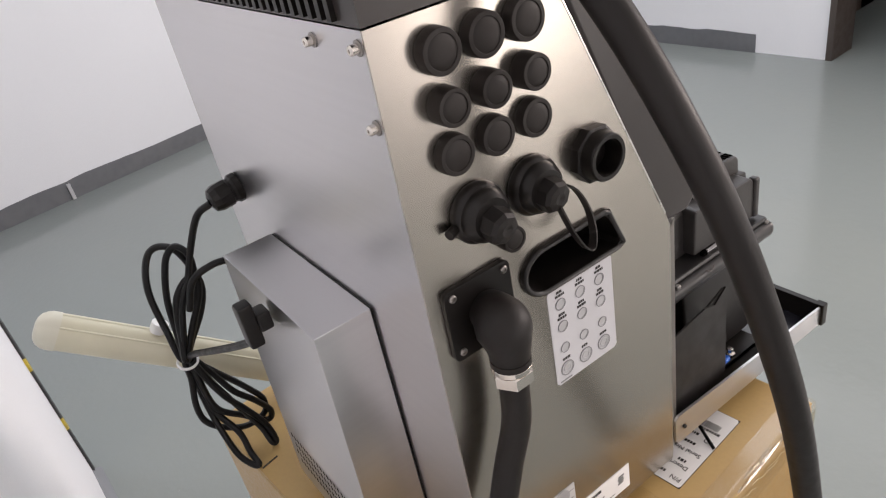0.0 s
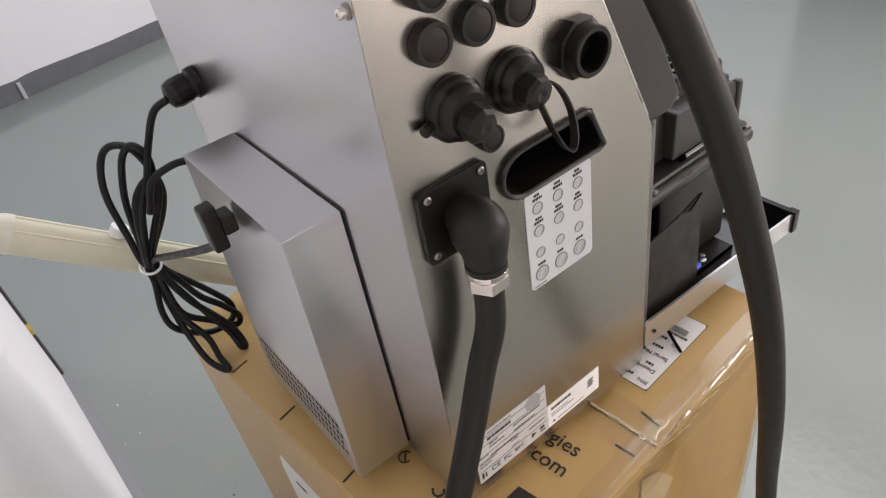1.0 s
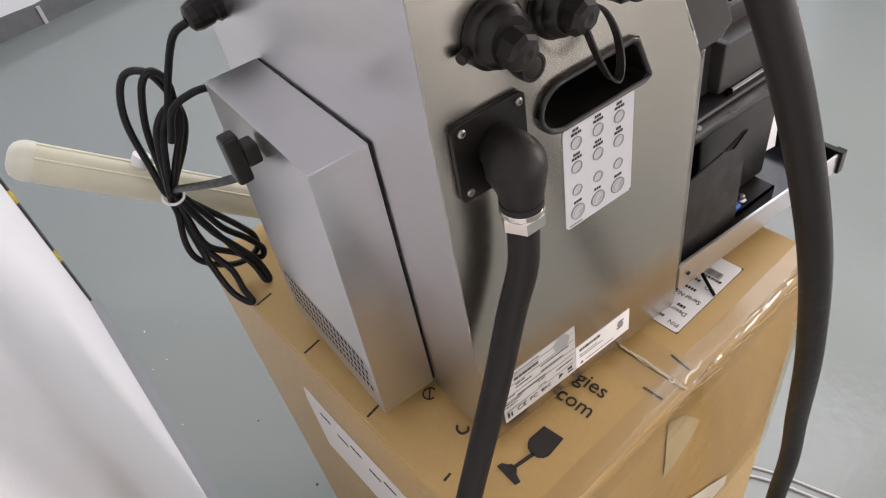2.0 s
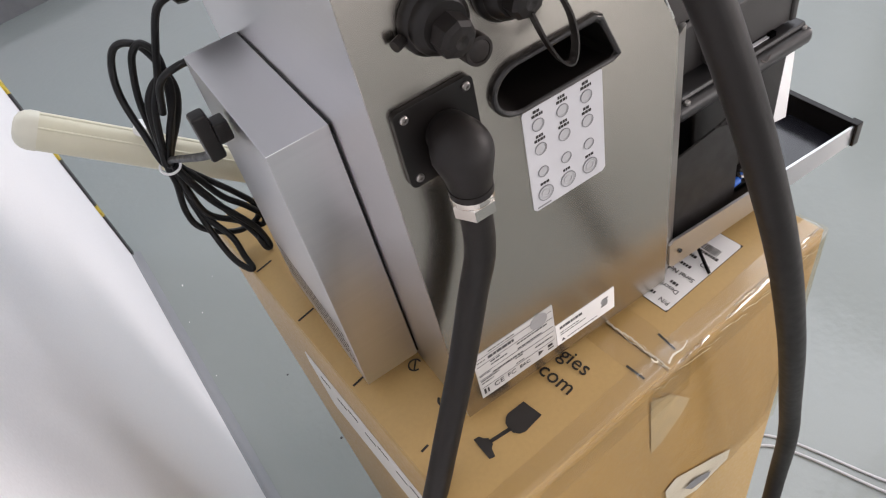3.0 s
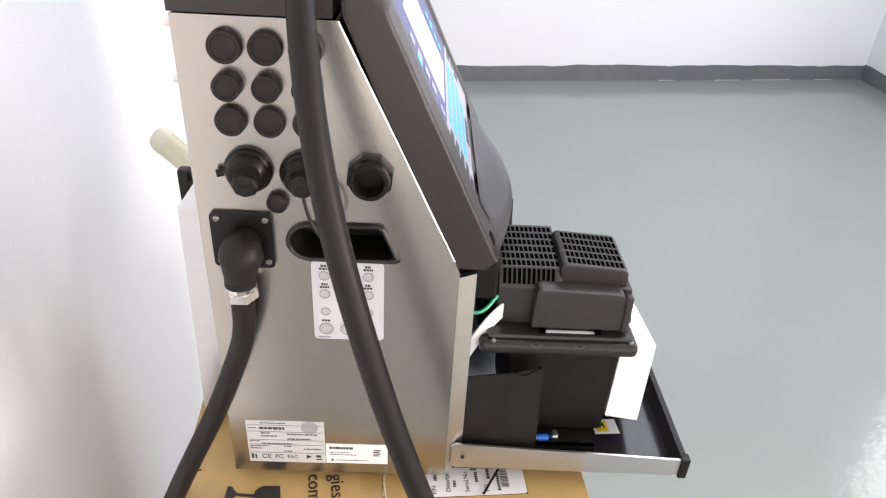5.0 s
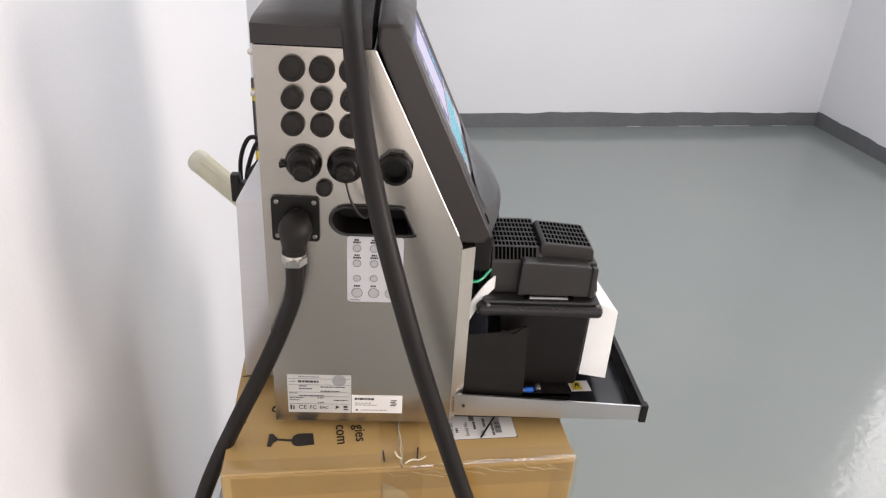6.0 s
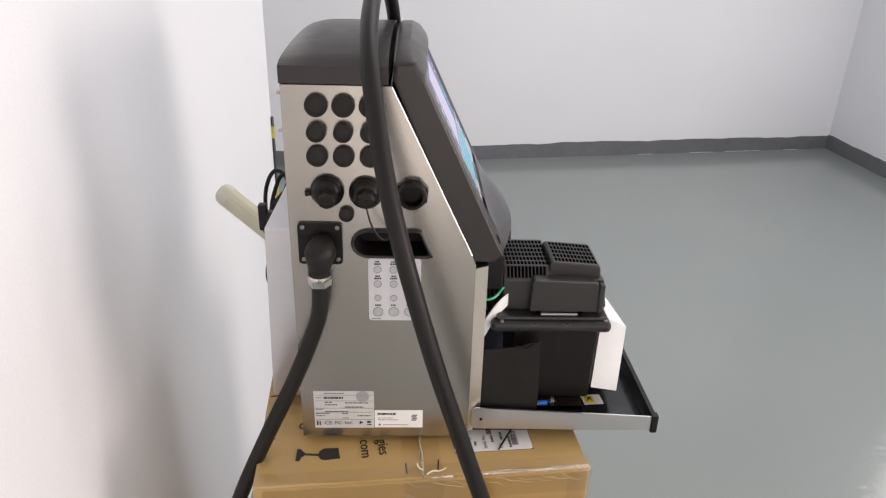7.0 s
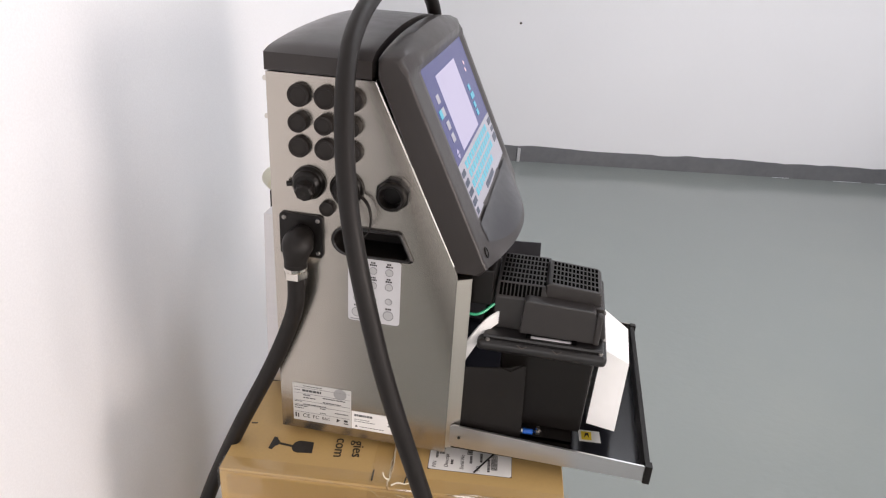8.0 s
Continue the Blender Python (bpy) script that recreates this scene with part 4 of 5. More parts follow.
part("chin_panel", chin, CHIN, dr, "smooth blue-grey chin panel")


def on_face(polys, out, name, material, parent, label=""):
    m = bmesh.new()
    for poly in polys:
        a = [m.verts.new(face_pt(y, v, out)) for y, v in poly]
        b = [m.verts.new(face_pt(y, v, out - 0.0004)) for y, v in poly]
        m.faces.new(a)
        for i in range(len(a)):
            j = (i + 1) % len(a)
            m.faces.new((a[i], b[i], b[j], a[j]))
    return part(name, m, material, parent, label, smooth=False)


def rect(y0, y1, v0, v1):
    return [(y0, v0), (y1, v0), (y1, v1), (y0, v1)]


disp = on_face([rect(0.052, 0.317, 0.017, 0.197)], 0.0008, "display", SCREEN_BLUE, dr, "lit blue touchscreen showing a keyboard")
on_face([rect(0.108, 0.231, 0.034, 0.127)], 0.0012, "message_area", SCREEN_WHITE, disp)
on_face([rect(0.053, 0.316, 0.131, 0.1965)], 0.0012, "keyboard_area", SCREEN_GREY, disp)
keys = []
for r in range(4):
    n = 11 if r < 3 else 9
    for k in range(n):
        y = 0.088 + 0.0168 * k + 0.004 * (r % 2)
        keys.append(rect(y, y + 0.0118, 0.1365 + 0.0122 * r, 0.1365 + 0.0122 * r + 0.0084))
for q in keys:
    on_face([q], 0.0016, "key", SCREEN_CYAN, disp)
for y0, y1, v0, v1 in ((0.058, 0.076, 0.140, 0.147), (0.058, 0.078, 0.152, 0.159), (0.058, 0.080, 0.164, 0.171), (0.058, 0.080, 0.176, 0.183), (0.290, 0.312, 0.137, 0.145), (0.288, 0.312, 0.160, 0.170), (0.150, 0.215, 0.186, 0.193), (0.060, 0.072, 0.187, 0.194), (0.295, 0.312, 0.150, 0.156)):
    on_face([rect(y0, y1, v0, v1)], 0.0016, "key", SCREEN_NAVY, disp)
for y, v in ((0.082, 0.056), (0.072, 0.072), (0.084, 0.072), (0.084, 0.088), (0.084, 0.103)):
    on_face([rect(y - 0.007, y + 0.007, v - 0.005, v + 0.005)], 0.0014, "icon", SCREEN_CYAN if y < 0.08 else SCREEN_GREY, disp)
for y, v in ((0.259, 0.080), (0.257, 0.092), (0.266, 0.092), (0.256, 0.104), (0.256, 0.115)):
    on_face([rect(y - 0.006, y + 0.006, v - 0.004, v + 0.004)], 0.0014, "icon", SCREEN_CYAN, disp)
on_face([[(0.078, 0.116), (0.084, 0.121), (0.072, 0.121)], [(0.072, 0.123), (0.084, 0.123), (0.078, 0.128)]], 0.0014, "icon", SCREEN_WHITE, disp)
on_face([ring_poly(0.280, 0.049, 0.003, 0.003, 0, 330, 11), ring_poly(0.276, 0.058, 0.003, 0.003, 0, 330, 11)], 0.0014, "icon", SCREEN_LED, disp)
lk = part("lock", bm_lathe([(0.0065, 0.0), (0.0065, 0.0012), (0.005, 0.0012), (0.0046, -0.004), (0, -0.004)], face_pt(0.024, 0.228, face_out(0.024, 0.228)), VN, 24), BLACK, dr, "round black door lock")

# ---- power supply on the printer's rear ----
PSY0, PSY1, PSZ0, PSZ1 = 0.078, 0.246, 0.021, 0.2775
part("supply_plate", bm_box((-0.0016, PSY0 - 0.0005, PSZ0 + 0.004), (-0.0002, PSY1 - 0.001, PSZ1 - 0.0005)), BLACK, printer, "dark gap plate behind the power supply")
psu = part("power_supply", bm_prism([(-0.0018, PSZ0), (-0.0018, PSZ1), (-0.0465, PSZ1), (-0.0530, PSZ0)], PSY0, PSY1, bevel=0.0006), STEEL_LIT, printer, "folded stainless power supply cover with vent holes")
m = bmesh.new()
for r in range(4):
    for k in range(22):
        y = 0.090 + 0.0066 * k + 0.0033 * (r % 2)
        z = 0.0470 + 0.0110 * r
        x = -0.0530 + 0.0065 * (z - PSZ0) / (PSZ1 - PSZ0)
        hole = bm_lathe([(0.0018, 0.0004), (0, 0.0004)], (x, y, z), (-1, 0, 0.02), 10)
        bmesh.ops.scale(hole, verts=hole.verts, vec=(1, 1, 1.9), space=Matrix.Translation((0, 0, -z)))
        join(m, hole)
tagged(part("vent_grid", m, VENT, psu, "rows of round vent holes"), kind="stuff")
m = bm_box((-0.060, 0.152, 0.252), (-0.0487, 0.168, 0.268), 0.002)
bm_box((-0.071, 0.153, 0.241), (-0.059, 0.167, 0.279), 0.0025, bm=m)
part("plug", m, BLACK, psu, "black mains plug")
gl = part("cable_gland", bm_lathe([(0.0135, 0.0), (0.0135, 0.006), (0.0115, 0.008), (0.0115, 0.010), (0.0125, 0.011), (0.0125, 0.022), (0.0105, 0.028), (0.006, 0.030), (0.004, 0.030)], (0, 0.296, 0.309), (-1, 0, -0.12), 14), BLACK, printer, "black plastic cable gland", smooth=False)

# ---- looped power cable ----
cable = thing("power_cable", (-0.09, 0.30, 0.03), "black power cable looped and tied with a white twist tie", "cable")
TIE = Vector((-0.098, 0.340, 0.141))
CORDS = [[(-0.028, 0.299, 0.303), (-0.042, 0.310, 0.292), (-0.057, 0.322, 0.258), (-0.068, 0.325, 0.232), (-0.082, 0.325, 0.210), (-0.092, 0.327, 0.180), (-0.099, 0.333, 0.150)],
         [(-0.066, 0.158, 0.246), (-0.074, 0.200, 0.222), (-0.084, 0.260, 0.190), (-0.094, 0.320, 0.158), TIE],
         [(-0.079, 0.318, 0.205), (-0.068, 0.305, 0.238), (-0.048, 0.300, 0.247), (-0.030, 0.297, 0.246)]]

def loop(*pts):
    """One closed turn of the coiled cord."""
    part("loop", bm_tube(pts, 0.0034, 10, 8, closed=True), CORD, cable)


loop((-0.101, 0.345, 0.141), (-0.103, 0.348, 0.179), (-0.103, 0.350, 0.218), (-0.097, 0.351, 0.244), (-0.087, 0.350, 0.261), (-0.075, 0.347, 0.263), (-0.064, 0.342, 0.252), (-0.057, 0.339, 0.216), (-0.065, 0.340, 0.190), (-0.084, 0.342, 0.162))
loop((-0.100, 0.337, 0.145), (-0.096, 0.341, 0.175), (-0.091, 0.343, 0.211), (-0.082, 0.343, 0.240), (-0.074, 0.341, 0.256), (-0.064, 0.337, 0.261), (-0.058, 0.332, 0.243), (-0.071, 0.331, 0.197), (-0.091, 0.333, 0.161))
loop((-0.100, 0.330, 0.149), (-0.096, 0.330, 0.171), (-0.090, 0.330, 0.199), (-0.083, 0.330, 0.217), (-0.070, 0.330, 0.229), (-0.060, 0.330, 0.226), (-0.065, 0.330, 0.207), (-0.081, 0.330, 0.181))
loop((-0.098, 0.345, 0.139), (-0.102, 0.345, 0.116), (-0.109, 0.345, 0.082), (-0.106, 0.345, 0.057), (-0.089, 0.345, 0.037), (-0.069, 0.345, 0.026), (-0.048, 0.345, 0.030), (-0.044, 0.345, 0.048), (-0.054, 0.345, 0.070), (-0.073, 0.345, 0.102))
loop((-0.096, 0.348, 0.135), (-0.098, 0.346, 0.105), (-0.095, 0.342, 0.068), (-0.083, 0.330, 0.036), (-0.082, 0.320, 0.012), (-0.081, 0.305, 0.005), (-0.086, 0.308, 0.005), (-0.094, 0.325, 0.015), (-0.098, 0.340, 0.050), (-0.099, 0.347, 0.094))
loop((-0.095, 0.335, 0.143), (-0.091, 0.335, 0.120), (-0.081, 0.333, 0.086), (-0.067, 0.330, 0.058), (-0.055, 0.328, 0.030), (-0.052, 0.322, 0.007), (-0.057, 0.322, 0.007), (-0.060, 0.330, 0.026), (-0.072, 0.335, 0.062), (-0.086, 0.335, 0.106))
loop((-0.094, 0.340, 0.140), (-0.096, 0.340, 0.109), (-0.092, 0.340, 0.071), (-0.071, 0.340, 0.046), (-0.049, 0.340, 0.023), (-0.042, 0.340, 0.032), (-0.053, 0.340, 0.055), (-0.070, 0.340, 0.081), (-0.083, 0.340, 0.117))
for pts in CORDS:
    part("cord", bm_tube(pts, 0.0034, 10, 8), CORD, cable)
part("twist_tie", bm_tube([TIE + Vector((0.0098 * math.cos(a), 0.0098 * math.sin(a), 0.003 * math.sin(a))) for a in [i * math.pi / 5 for i in range(10)]], 0.0014, 8, 4, closed=True), WHITE_PLASTIC, cable, "white twist tie")

# ---- lamp tube leaning behind the printer ----
A, B = Vector((-0.206, 0.447, 0.194)), Vector((0.010, 0.393, 0.028))
d = (B - A).normalized()
tube = thing("lamp_tube", B, "cream plastic lamp batten leaning behind the printer", "lamp")
side = d.cross(Vector((0, 0, 1))).normalized()
upv = side.cross(d)


def oval(s, k, n=28):
    """One ring of the batten's oval section, s metres along it, scaled by k."""
    out = []
    for i in range(n):
        a = 2 * math.pi * i / n
        g = 0.94 if i in (2, 3, 11, 12) else 1.0
        out.append(A + d * s + side * (0.0150 * k * g * math.cos(a)) + upv * (0.0210 * k * g * math.sin(a)))
    return out


def bm_rings(rings):
    m = bmesh.new()
    vs = [[m.verts.new(p) for p in r] for r in rings]
    for a, b in zip(vs[:-1], vs[1:]):
        for i in range(len(a)):
            m.faces.new((a[i], b[i], b[(i + 1) % len(a)], a[(i + 1) % len(a)]))
    m.faces.new(vs[0])
    m.faces.new(vs[-1][::-1])
    return m


part("batten", bm_rings([oval(0.020, 1.0), oval((B - A).length, 1.0)]), CREAM, tube)
for a in (0.6, 1.5, 2.5):
    o = side * (0.0150 * math.cos(a)) + upv * (0.0210 * math.sin(a))
    part("ridge", bm_tube([A + d * 0.022 + o, B + o], 0.0012, 8, 2, smooth_path=False), CREAM, tube)
part("end_cap", bm_rings([oval(0.0, 0.30), oval(0.0010, 0.55), oval(0.0040, 0.80), oval(0.0090, 0.96), oval(0.0140, 1.03), oval(0.0220, 1.03)]), CREAM_END, tube, "paler rounded end cap")
part("clip", bm_lathe([(0.009, 0.0), (0.009, 0.011), (0, 0.012)], A + d * 0.115 + upv * 0.0195, upv, 18), WHITE_PLASTIC, tube, "white clip")

# ---- hoses ----
hose = thing("umbilical_hose", (0.28, -0.114, FLOOR_Z), "thick matt black umbilical hose arching over the printer top", "hose")
H2 = [(0.112, 0.368, 0.36), (0.112, 0.366, 0.45), (0.109, 0.340, 0.512), (0.104, 0.270, 0.551), (0.098, 0.184, 0.560), (0.093, 0.082, 0.550), (0.097, -0.025, 0.500), (0.119, -0.095, 0.385), (0.160, -0.126, 0.235), (0.208, -0.128, 0.080), (0.262, -0.117, -0.095), (0.285, -0.115, -0.20), (0.300, -0.112, -0.35), (0.29, -0.13, -0.65), (0.25, -0.2, -0.815), (0.1, -0.35, -0.835), (-0.1, -0.55, -0.835)]
part("hose_body", bm_tube(H2, 0.0098, 24, 20), RUBBER, hose)
hose = thing("outlet_hose", (-0.12, -0.09, FLOOR_Z), "thick black rubber hose running down from the outlet", "hose")
H1 = [(0.0353, -0.024, 0.254), (0.033, -0.0225, 0.215), (0.022, -0.020, 0.178), (-0.003, -0.023, 0.116), (-0.043, -0.029, 0.031), (-0.082, -0.034, -0.060), (-0.110, -0.055, -0.146), (-0.138, -0.081, -0.227), (-0.15, -0.11, -0.35), (-0.16, -0.14, -0.65), (-0.13, -0.25, -0.815), (-0.05, -0.45, -0.835)]
part("hose_body", bm_tube(H1, 0.0098, 24, 20), RUBBER, hose)
fc = thing("floor_cable", (0.62, -0.05, FLOOR_Z), "thin grey cable lying on the floor", "cable")
part("cord", bm_tube([(0.40, 0.16, FLOOR_Z + 0.004), (0.55, 0.07, FLOOR_Z + 0.004), (0.60, 0.02, FLOOR_Z + 0.004), (0.65, -0.10, FLOOR_Z + 0.004), (0.70, -0.25, FLOOR_Z + 0.004), (0.72, -0.5, FLOOR_Z + 0.004)], 0.0026, 8, 8), FILM, fc)
part("cord", bm_tube([(0.42, 0.20, FLOOR_Z + 0.003), (0.56, 0.095, FLOOR_Z + 0.003), (0.615, 0.035, FLOOR_Z + 0.003), (0.668, -0.09, FLOOR_Z + 0.003), (0.73, -0.25, FLOOR_Z + 0.003), (0.76, -0.5, FLOOR_Z + 0.003)], 0.0026, 8, 8), FILM, fc)

# ---- ink drawer pulled out of the printer front ----
dw = thing("ink_drawer", (0.35, 0.17, 0.02), "pulled out black ink drawer with a vented tank cover", "ink drawer")
part("tray_floor", bm_box((0.16, 0.004, 0.0195), (0.464, 0.334, 0.0225)), TRAY, dw, "black painted tray floor", smooth=False)
rail = bm_prism([(0.222, 0.0285), (0.222, 0.054), (0.2265, 0.0575), (0.463, 0.0435), (0.463, 0.0215), (0.226, 0.025)], 0.0005, 0.003)
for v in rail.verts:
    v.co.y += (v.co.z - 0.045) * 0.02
# near rail uses the lit steel too; its brightness lies in the colour
part("side_rail", rail, STEEL_LIT, dw, "brushed steel side rail", smooth=False)
part("side_rail", bm_prism([(0.222, 0.0285), (0.222, 0.054), (0.2265, 0.0575), (0.463, 0.0475), (0.463, 0.018), (0.226, 0.024)], 0.333, 0.3355), STEEL, dw, smooth=False)
part("rivet", bm_lathe([(0.002, 0), (0.002, 0.0008), (0, 0.001)], (0.234, -0.0002, 0.0405), (0, -1, 0), 12), MATT, dw)
lip = part("front_lip", bm_box((0.462, 0.0045, 0.018), (0.469, 0.332, 0.0465), 0.0012), BLACK, dw, "black folded front lip of the tray")
part("lip_corner", bm_box((0.4625, -0.0025, 0.0195), (0.4715, 0.008, 0.0465), 0.0012), BLACK, lip)
part("lip_corner", bm_box((0.4625, 0.327, 0.0145), (0.4715, 0.3365, 0.0485), 0.0012), BLACK, lip)
# side brackets
part("bracket", bm_prism([(0.20, 0.026), (0.3085, 0.026), (0.3095, 0.060), (0.3055, 0.153), (0.3025, 0.155), (0.28, 0.147), (0.20, 0.135)], 0.010, 0.0118), SHEET, dw, "black sheet metal side bracket", smooth=False)
# far bracket: the sheen on the black metal is in its colour
part("bracket", bm_prism([(0.20, 0.026), (0.3085, 0.026), (0.3095, 0.060), (0.303, 0.178), (0.20, 0.172)], 0.318, 0.3198), SHEET_SHEEN, dw, "black sheet metal side bracket with its sheen painted slate grey", smooth=False)
part("fold", bm_prism([(0.273, 0.149), (0.288, 0.1445), (0.3035, 0.156), (0.302, 0.152), (0.288, 0.1415)], 0.0085, 0.0105), SHEET, dw, smooth=False)
part("foot_flange", bm_box((0.300, 0.012, 0.048), (0.372, 0.050, 0.0515)), BLACK, dw, smooth=False)
part("foot_flange", bm_box((0.300, 0.012, 0.0225), (0.372, 0.0138, 0.0515)), BLACK, dw, smooth=False)
# tank
tank = part("tank", bm_box((0.272, 0.032, 0.052), (0.386, 0.135, 0.172), 0.004), BLACK, dw, "black plastic ink tank")
for v in tank.data.vertices:
    k = (0.172 - (v.co.z + 0.02)) / 0.12
    v.co.x += 0.004 * k * (-1 if v.co.x > -0.02 else 1)
lid = part("tank_lid", bm_box((0.243, 0.020, 0.160), (0.398, 0.150, 0.1755), 0.006, seg=3), LID, dw, "black tank lid with screws")
part("lid_step", bm_box((0.250, 0.026, 0.1745), (0.393, 0.146, 0.181), 0.003), LID, lid)
for x, y in ((0.256, 0.0235), (0.390, 0.0265), (0.394, 0.06), (0.394, 0.10)):
    part("lid_screw", bm_lathe([(0.0028, 0.0), (0.0028, 0.0022), (0.0015, 0.003), (0, 0.0022)], (x, y, 0.1750), (0, 0, 1), 12), SCREW, lid)
part("lid_slot", bm_box((0.306, 0.0315, 0.1808), (0.355, 0.0345, 0.1822)), FILM, lid, "pale strip under the cover")
for x in (0.3035, 0.3575):
    part("lid_notch", bm_box((x - 0.003, 0.0300, 0.1805), (x + 0.003, 0.0340, 0.1850)), VENT, lid)
for x in (0.2975, 0.3390):
    part("lid_clip", bm_tube([(x - 0.0055, 0.0205, 0.1752), (x, 0.0192, 0.1722), (x + 0.0055, 0.0205, 0.1752)], 0.0006, 8, 3), FRAME_DARK, lid, "small dark wire clip")
# vented cover: a low back half, a raised block, a near ledge
cov = part("vented_cover", bm_prism([(0.045, 0.181), (0.046, 0.2235), (0.0575, 0.2390), (0.140, 0.2395), (0.142, 0.181)], 0.258, 0.320, "x", bevel=0.002), PLASTIC, dw, "dark grey vented plastic cover")
part("cover_block", bm_prism([(0.316, 0.181), (0.3165, 0.2435), (0.320, 0.2475), (0.379, 0.2430), (0.383, 0.2390), (0.388, 0.181)], 0.0520, 0.119, bevel=0.003), PLASTIC, cov)
part("cover_ledge", bm_prism([(0.292, 0.184), (0.2935, 0.227), (0.297, 0.2295), (0.375, 0.2265), (0.379, 0.223), (0.384, 0.183)], 0.0335, 0.060, bevel=0.0025), PLASTIC, cov)
part("cover_ledge", bm_prism([(0.372, 0.184), (0.374, 0.226), (0.388, 0.2245), (0.3945, 0.183)], 0.047, 0.125, bevel=0.0025), PLASTIC, cov)
part("cover_pillar", bm_box((0.3790, 0.0315, 0.1835), (0.3865, 0.0400, 0.2245), 0.0022, seg=3), PLASTIC, cov)
for y, z in ((0.058, 0.214), (0.058, 0.192), (0.100, 0.200)):
    part("cover_screw", bm_lathe([(0.0024, 0.0), (0.0024, 0.0016), (0.0014, 0.0022), (0, 0.0018)], (0.3915 if z < 0.2 else 0.3890, y, z), (1, 0, 0.15), 12), SCREW, cov)
slot = None


def vent_slot(x, y, z, steep=0.0):
    """One slot; all slots share a mesh."""
    global slot
    if slot is None:
        slot = finish(bm_box((0, 0, -0.0010), (0.0030, 0.0078, 0.0006)), "vent_slot", VENT, False)
    ob = new("vent_slot", slot)
    ob.parent = cov
    ob.location = Vector((x, y, z)) - BASE[cov]
    ob.rotation_euler = (0, steep, 0)


for k in range(12):
    for r in range(6):
        vent_slot(0.2625 + k * 0.00465, 0.0605 + r * 0.0130, 0.2391 + r * 0.00008)
for k in range(12):
    for r in range(5):
        x = 0.3235 + k * 0.00465
        vent_slot(x, 0.0555 + r * 0.0122, 0.2474 - (x - 0.32) * 0.0763, 0.076)
for k in range(11):
    part("vent_slot", bm_prism([(0.0475, 0.2262), (0.0563, 0.2381), (0.0569, 0.2376), (0.0481, 0.2257)], 0.2625 + k * 0.00465, 0.2655 + k * 0.00465, "x"), VENT, cov, smooth=False)
for k in range(19):
    part("vent_slot", bm_prism([(0.0605, 0.0), (0.0605, 0.0004), (0.0520, 0.0004), (0.0520, 0.0)], 0.2965 + k * 0.0041, 0.2990 + k * 0.0041, "x"), VENT, cov, smooth=False).location.z += 0.2290 - k * 0.00016
# white cartridge carton beside the tank
m = bmesh.new()
for p in ((0.390, 0.050, 0.0560), (0.4265, 0.050, 0.0500), (0.4290, 0.057, 0.1490), (0.3945, 0.057, 0.1650), (0.392, 0.200, 0.0500), (0.4400, 0.200, 0.0480), (0.4410, 0.200, 0.1150), (0.4000, 0.200, 0.1450)):
    m.verts.new(p)
bmesh.ops.convex_hull(m, input=m.verts[:])
part("white_carton", m, WHITE_PLASTIC, dw, "plain white folded carton", smooth=False)
st = part("warning_sticker", bm_prism([(0.386, 0.054), (0.414, 0.056), (0.412, 0.078), (0.384, 0.076)], 0.0228, 0.0234, "z"), PAPER, dw, "white and yellow warning sticker")
part("yellow_patch", bm_prism([(0.389, 0.057), (0.402, 0.058), (0.401, 0.074), (0.388, 0.073)], 0.0235, 0.0239, "z"), YELLOW, st)
part("hazard_mark", bm_prism([(0.392, 0.060), (0.3955, 0.067), (0.399, 0.061), (0.3975, 0.071), (0.3935, 0.070)], 0.0240, 0.0243, "z"), INK, st)
# earth lug, wires
part("earth_wire", bm_tube([(0.300, 0.020, 0.060), (0.308, 0.018, 0.054), (0.314, 0.018, 0.053)], 0.0022, 8, 4), WHITE_PLASTIC, dw)
part("crimp", bm_tube([(0.312, 0.018, 0.053), (0.324, 0.018, 0.054)], 0.0036, 12, 2), BLUE, dw, "blue crimp sleeve")
part("lug_bolt", bm_lathe([(0.005, 0.0), (0.005, 0.005), (0.003, 0.006), (0.003, 0.010), (0, 0.0105)], (0.330, 0.019, 0.0515), (0, 0, 1), 6), CHROME, dw, "steel earth bolt")
for k in range(6):
    o = Vector((0.0012 * k, 0.0010 * k, -0.0025 * k + 0.004))
    part("ribbon_wire", bm_tube([Vector(p) + o for p in ((0.206, 0.028, 0.112), (0.220, 0.028, 0.138), (0.236, 0.030, 0.170), (0.250, 0.035, 0.190), (0.263, 0.045, 0.198), (0.276, 0.058, 0.200))], 0.0015, 8, 6), WHITE_PLASTIC, dw)
part("green_wire", bm_tube([(0.20, 0.028, 0.209), (0.232, 0.026, 0.206), (0.245, 0.03, 0.207), (0.258, 0.045, 0.213)], 0.0018, 8, 6), GREEN, dw, "green earth wire")
part("connector_block", bm_box((0.228, 0.035, 0.215), (0.256, 0.120, 0.262), 0.003), BLACK, dw, "black connector block behind the cover")

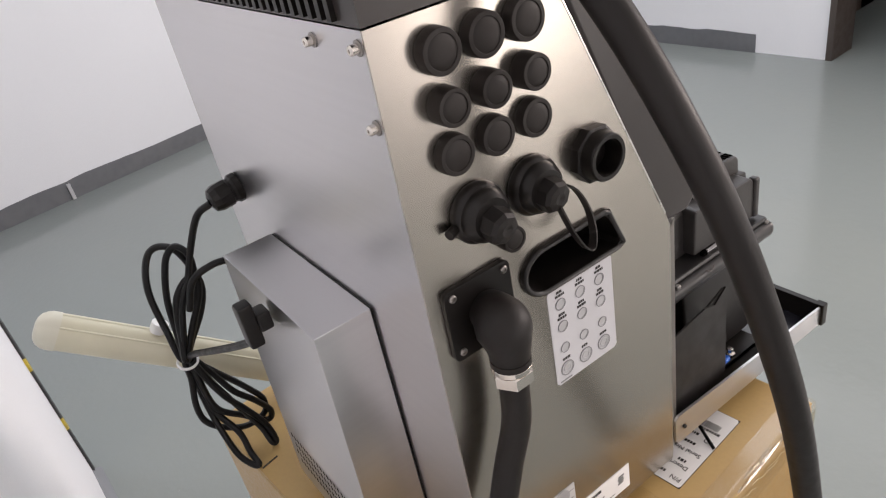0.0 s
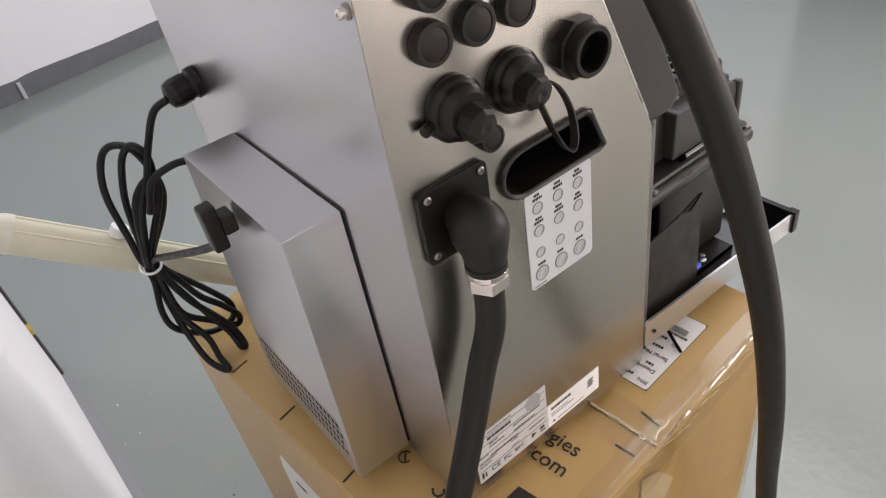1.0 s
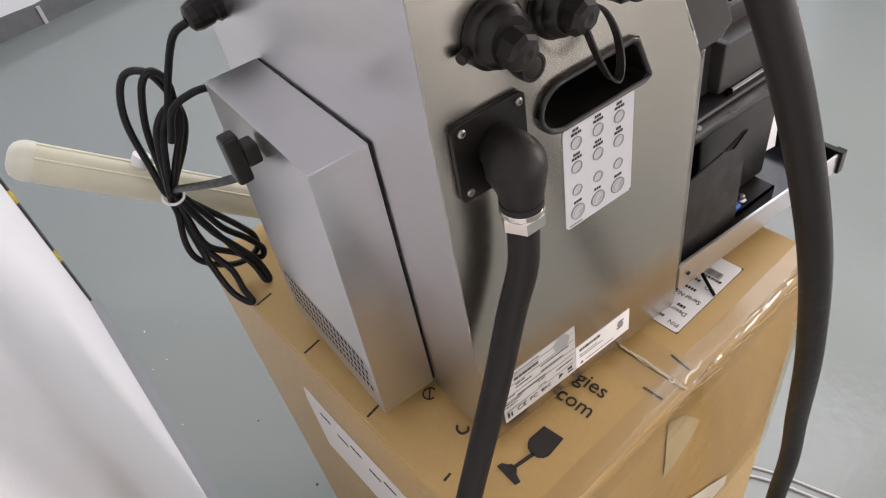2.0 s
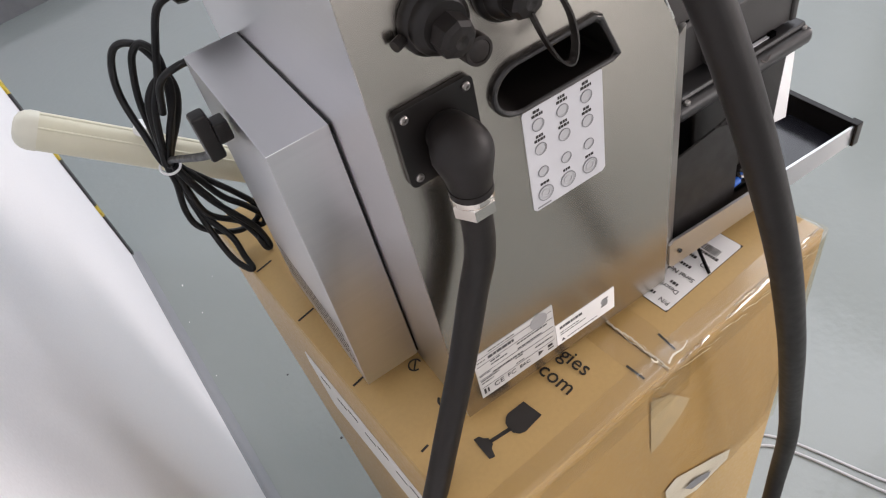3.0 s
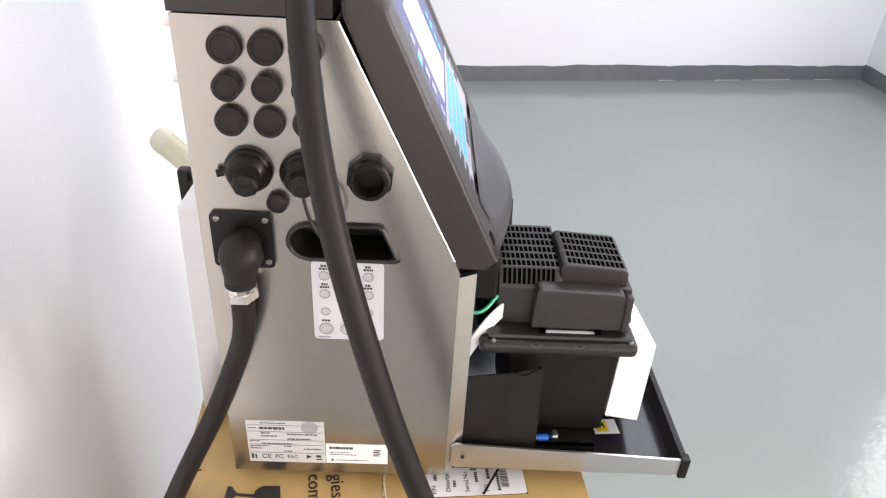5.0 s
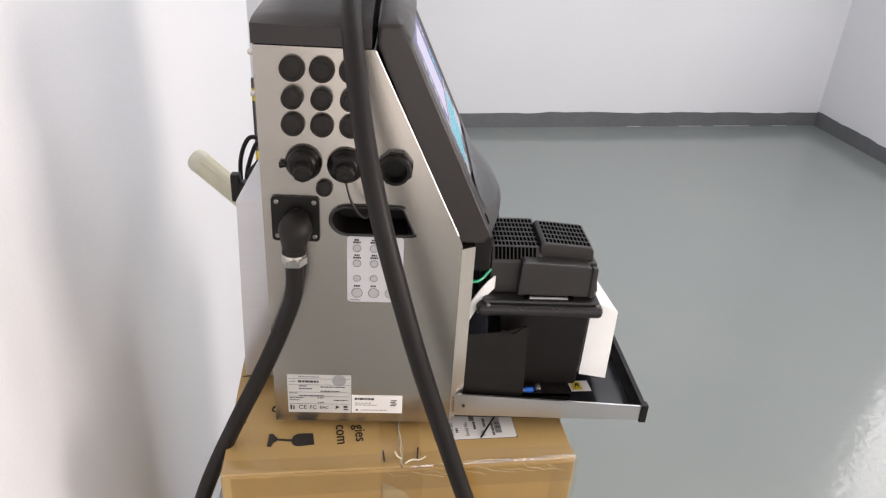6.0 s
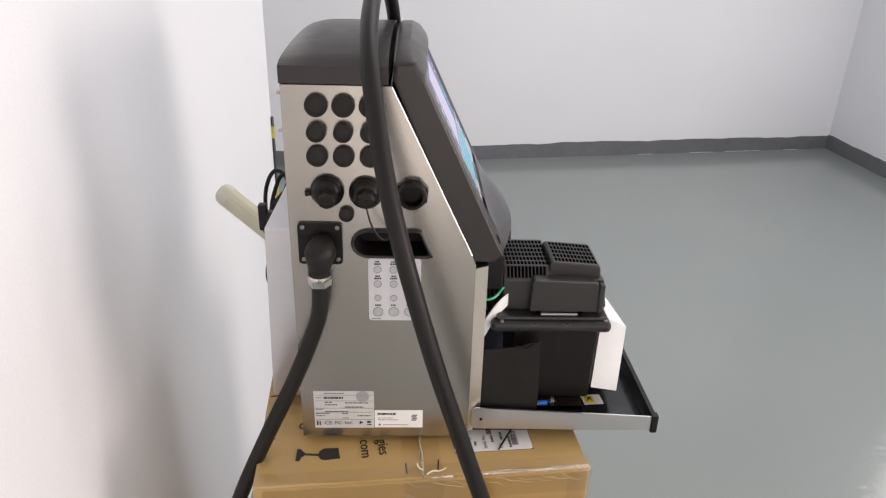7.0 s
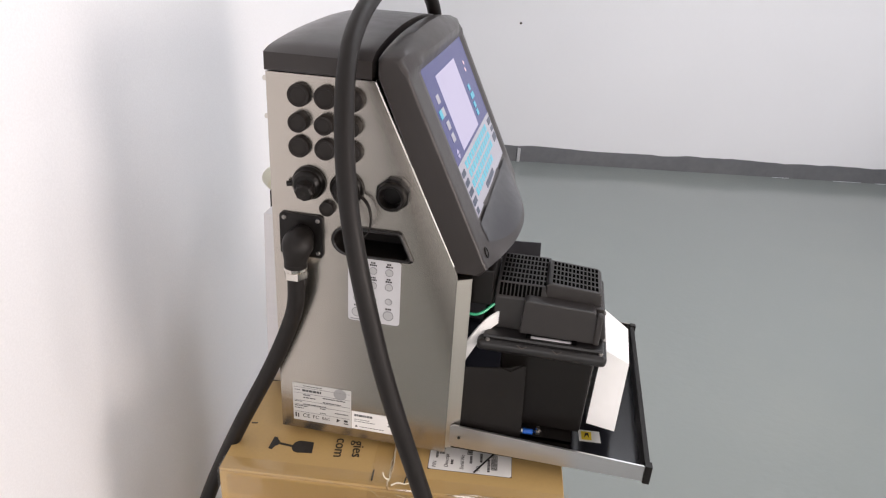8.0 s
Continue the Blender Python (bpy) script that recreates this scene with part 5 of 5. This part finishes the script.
# ---- small things on the far wall ----
solo("wall_plug", bm_lathe([(0.008, 0.0), (0.007, 0.004), (0.004, 0.007), (0, 0.007)], (-0.012, back_y(-0.012), 0.052), (0.158, -1, 0), 14), FRAME_DARK, "small dark fixing stuck in the white wall", "wall plug")
solo("cable_stub", bm_box((0.052, back_y(0.06) - 0.022, -0.845), (0.072, back_y(0.06) - 0.006, -0.752), 0.003), FILM, "short pale conduit stub against the grey skirting", "conduit")
rng = random.Random(17)
m = bmesh.new()
for k in range(5):
    v = rng.uniform(0.35, 1.56) if k < 2 else rng.uniform(1.2, 1.5)
    x = -0.342 + (1.59 - v) * 0.0449 + (0.030 + abs(rng.gauss(0, 0.006)) if k < 2 else rng.uniform(0.04, 0.16))
    r = rng.uniform(0.0005, 0.0016)
    b = bm_lathe([(r, 0.0002), (r * 0.7, 0.0007), (0, 0.0008)], (x, v, FLOOR_Z), (0, 0, 1), 7)
    bmesh.ops.scale(b, verts=b.verts, vec=(1, rng.uniform(1, 4), 1), space=Matrix.Translation((-x, -v, -FLOOR_Z)))
    join(m, b)
solo("paint_specks", m, PAPER, "white paint specks on the floor along the wall", "paint specks", "stuff")
for k in range(4):
    x = 1.7 + 0.40 * k + rng.uniform(-0.1, 0.1)
    l = rng.uniform(0.08, 0.30)
    n = 8
    top = [(x + l * i / n, 0.002 + rng.uniform(0.0, 0.004)) for i in range(n + 1)]
    m = bm_prism([(p, back_y(p) - 0.007 - w) for p, w in top] + [(x + l, back_y(x + l) - 0.0065), (x, back_y(x) - 0.0065)], FLOOR_Z + 0.0002, FLOOR_Z + 0.001, "z")
    solo("paint_streak", m, WALL, "spilled white paint streak along the skirting", "paint streak", "", "paint streaks")
for x, y, r in ((-0.10, 0.62, 0.0035), (-0.13, 0.86, 0.0028), (0.02, 1.05, 0.0030)):
    solo("dirt_spot", bm_lathe([(r, 0.0002), (r * 0.6, 0.0012), (0, 0.0014)], (x, y, FLOOR_Z), (0, 0, 1), 7), TAPE_BLACK, "small dark speck of dirt on the floor", "dirt", "", "dirt specks")
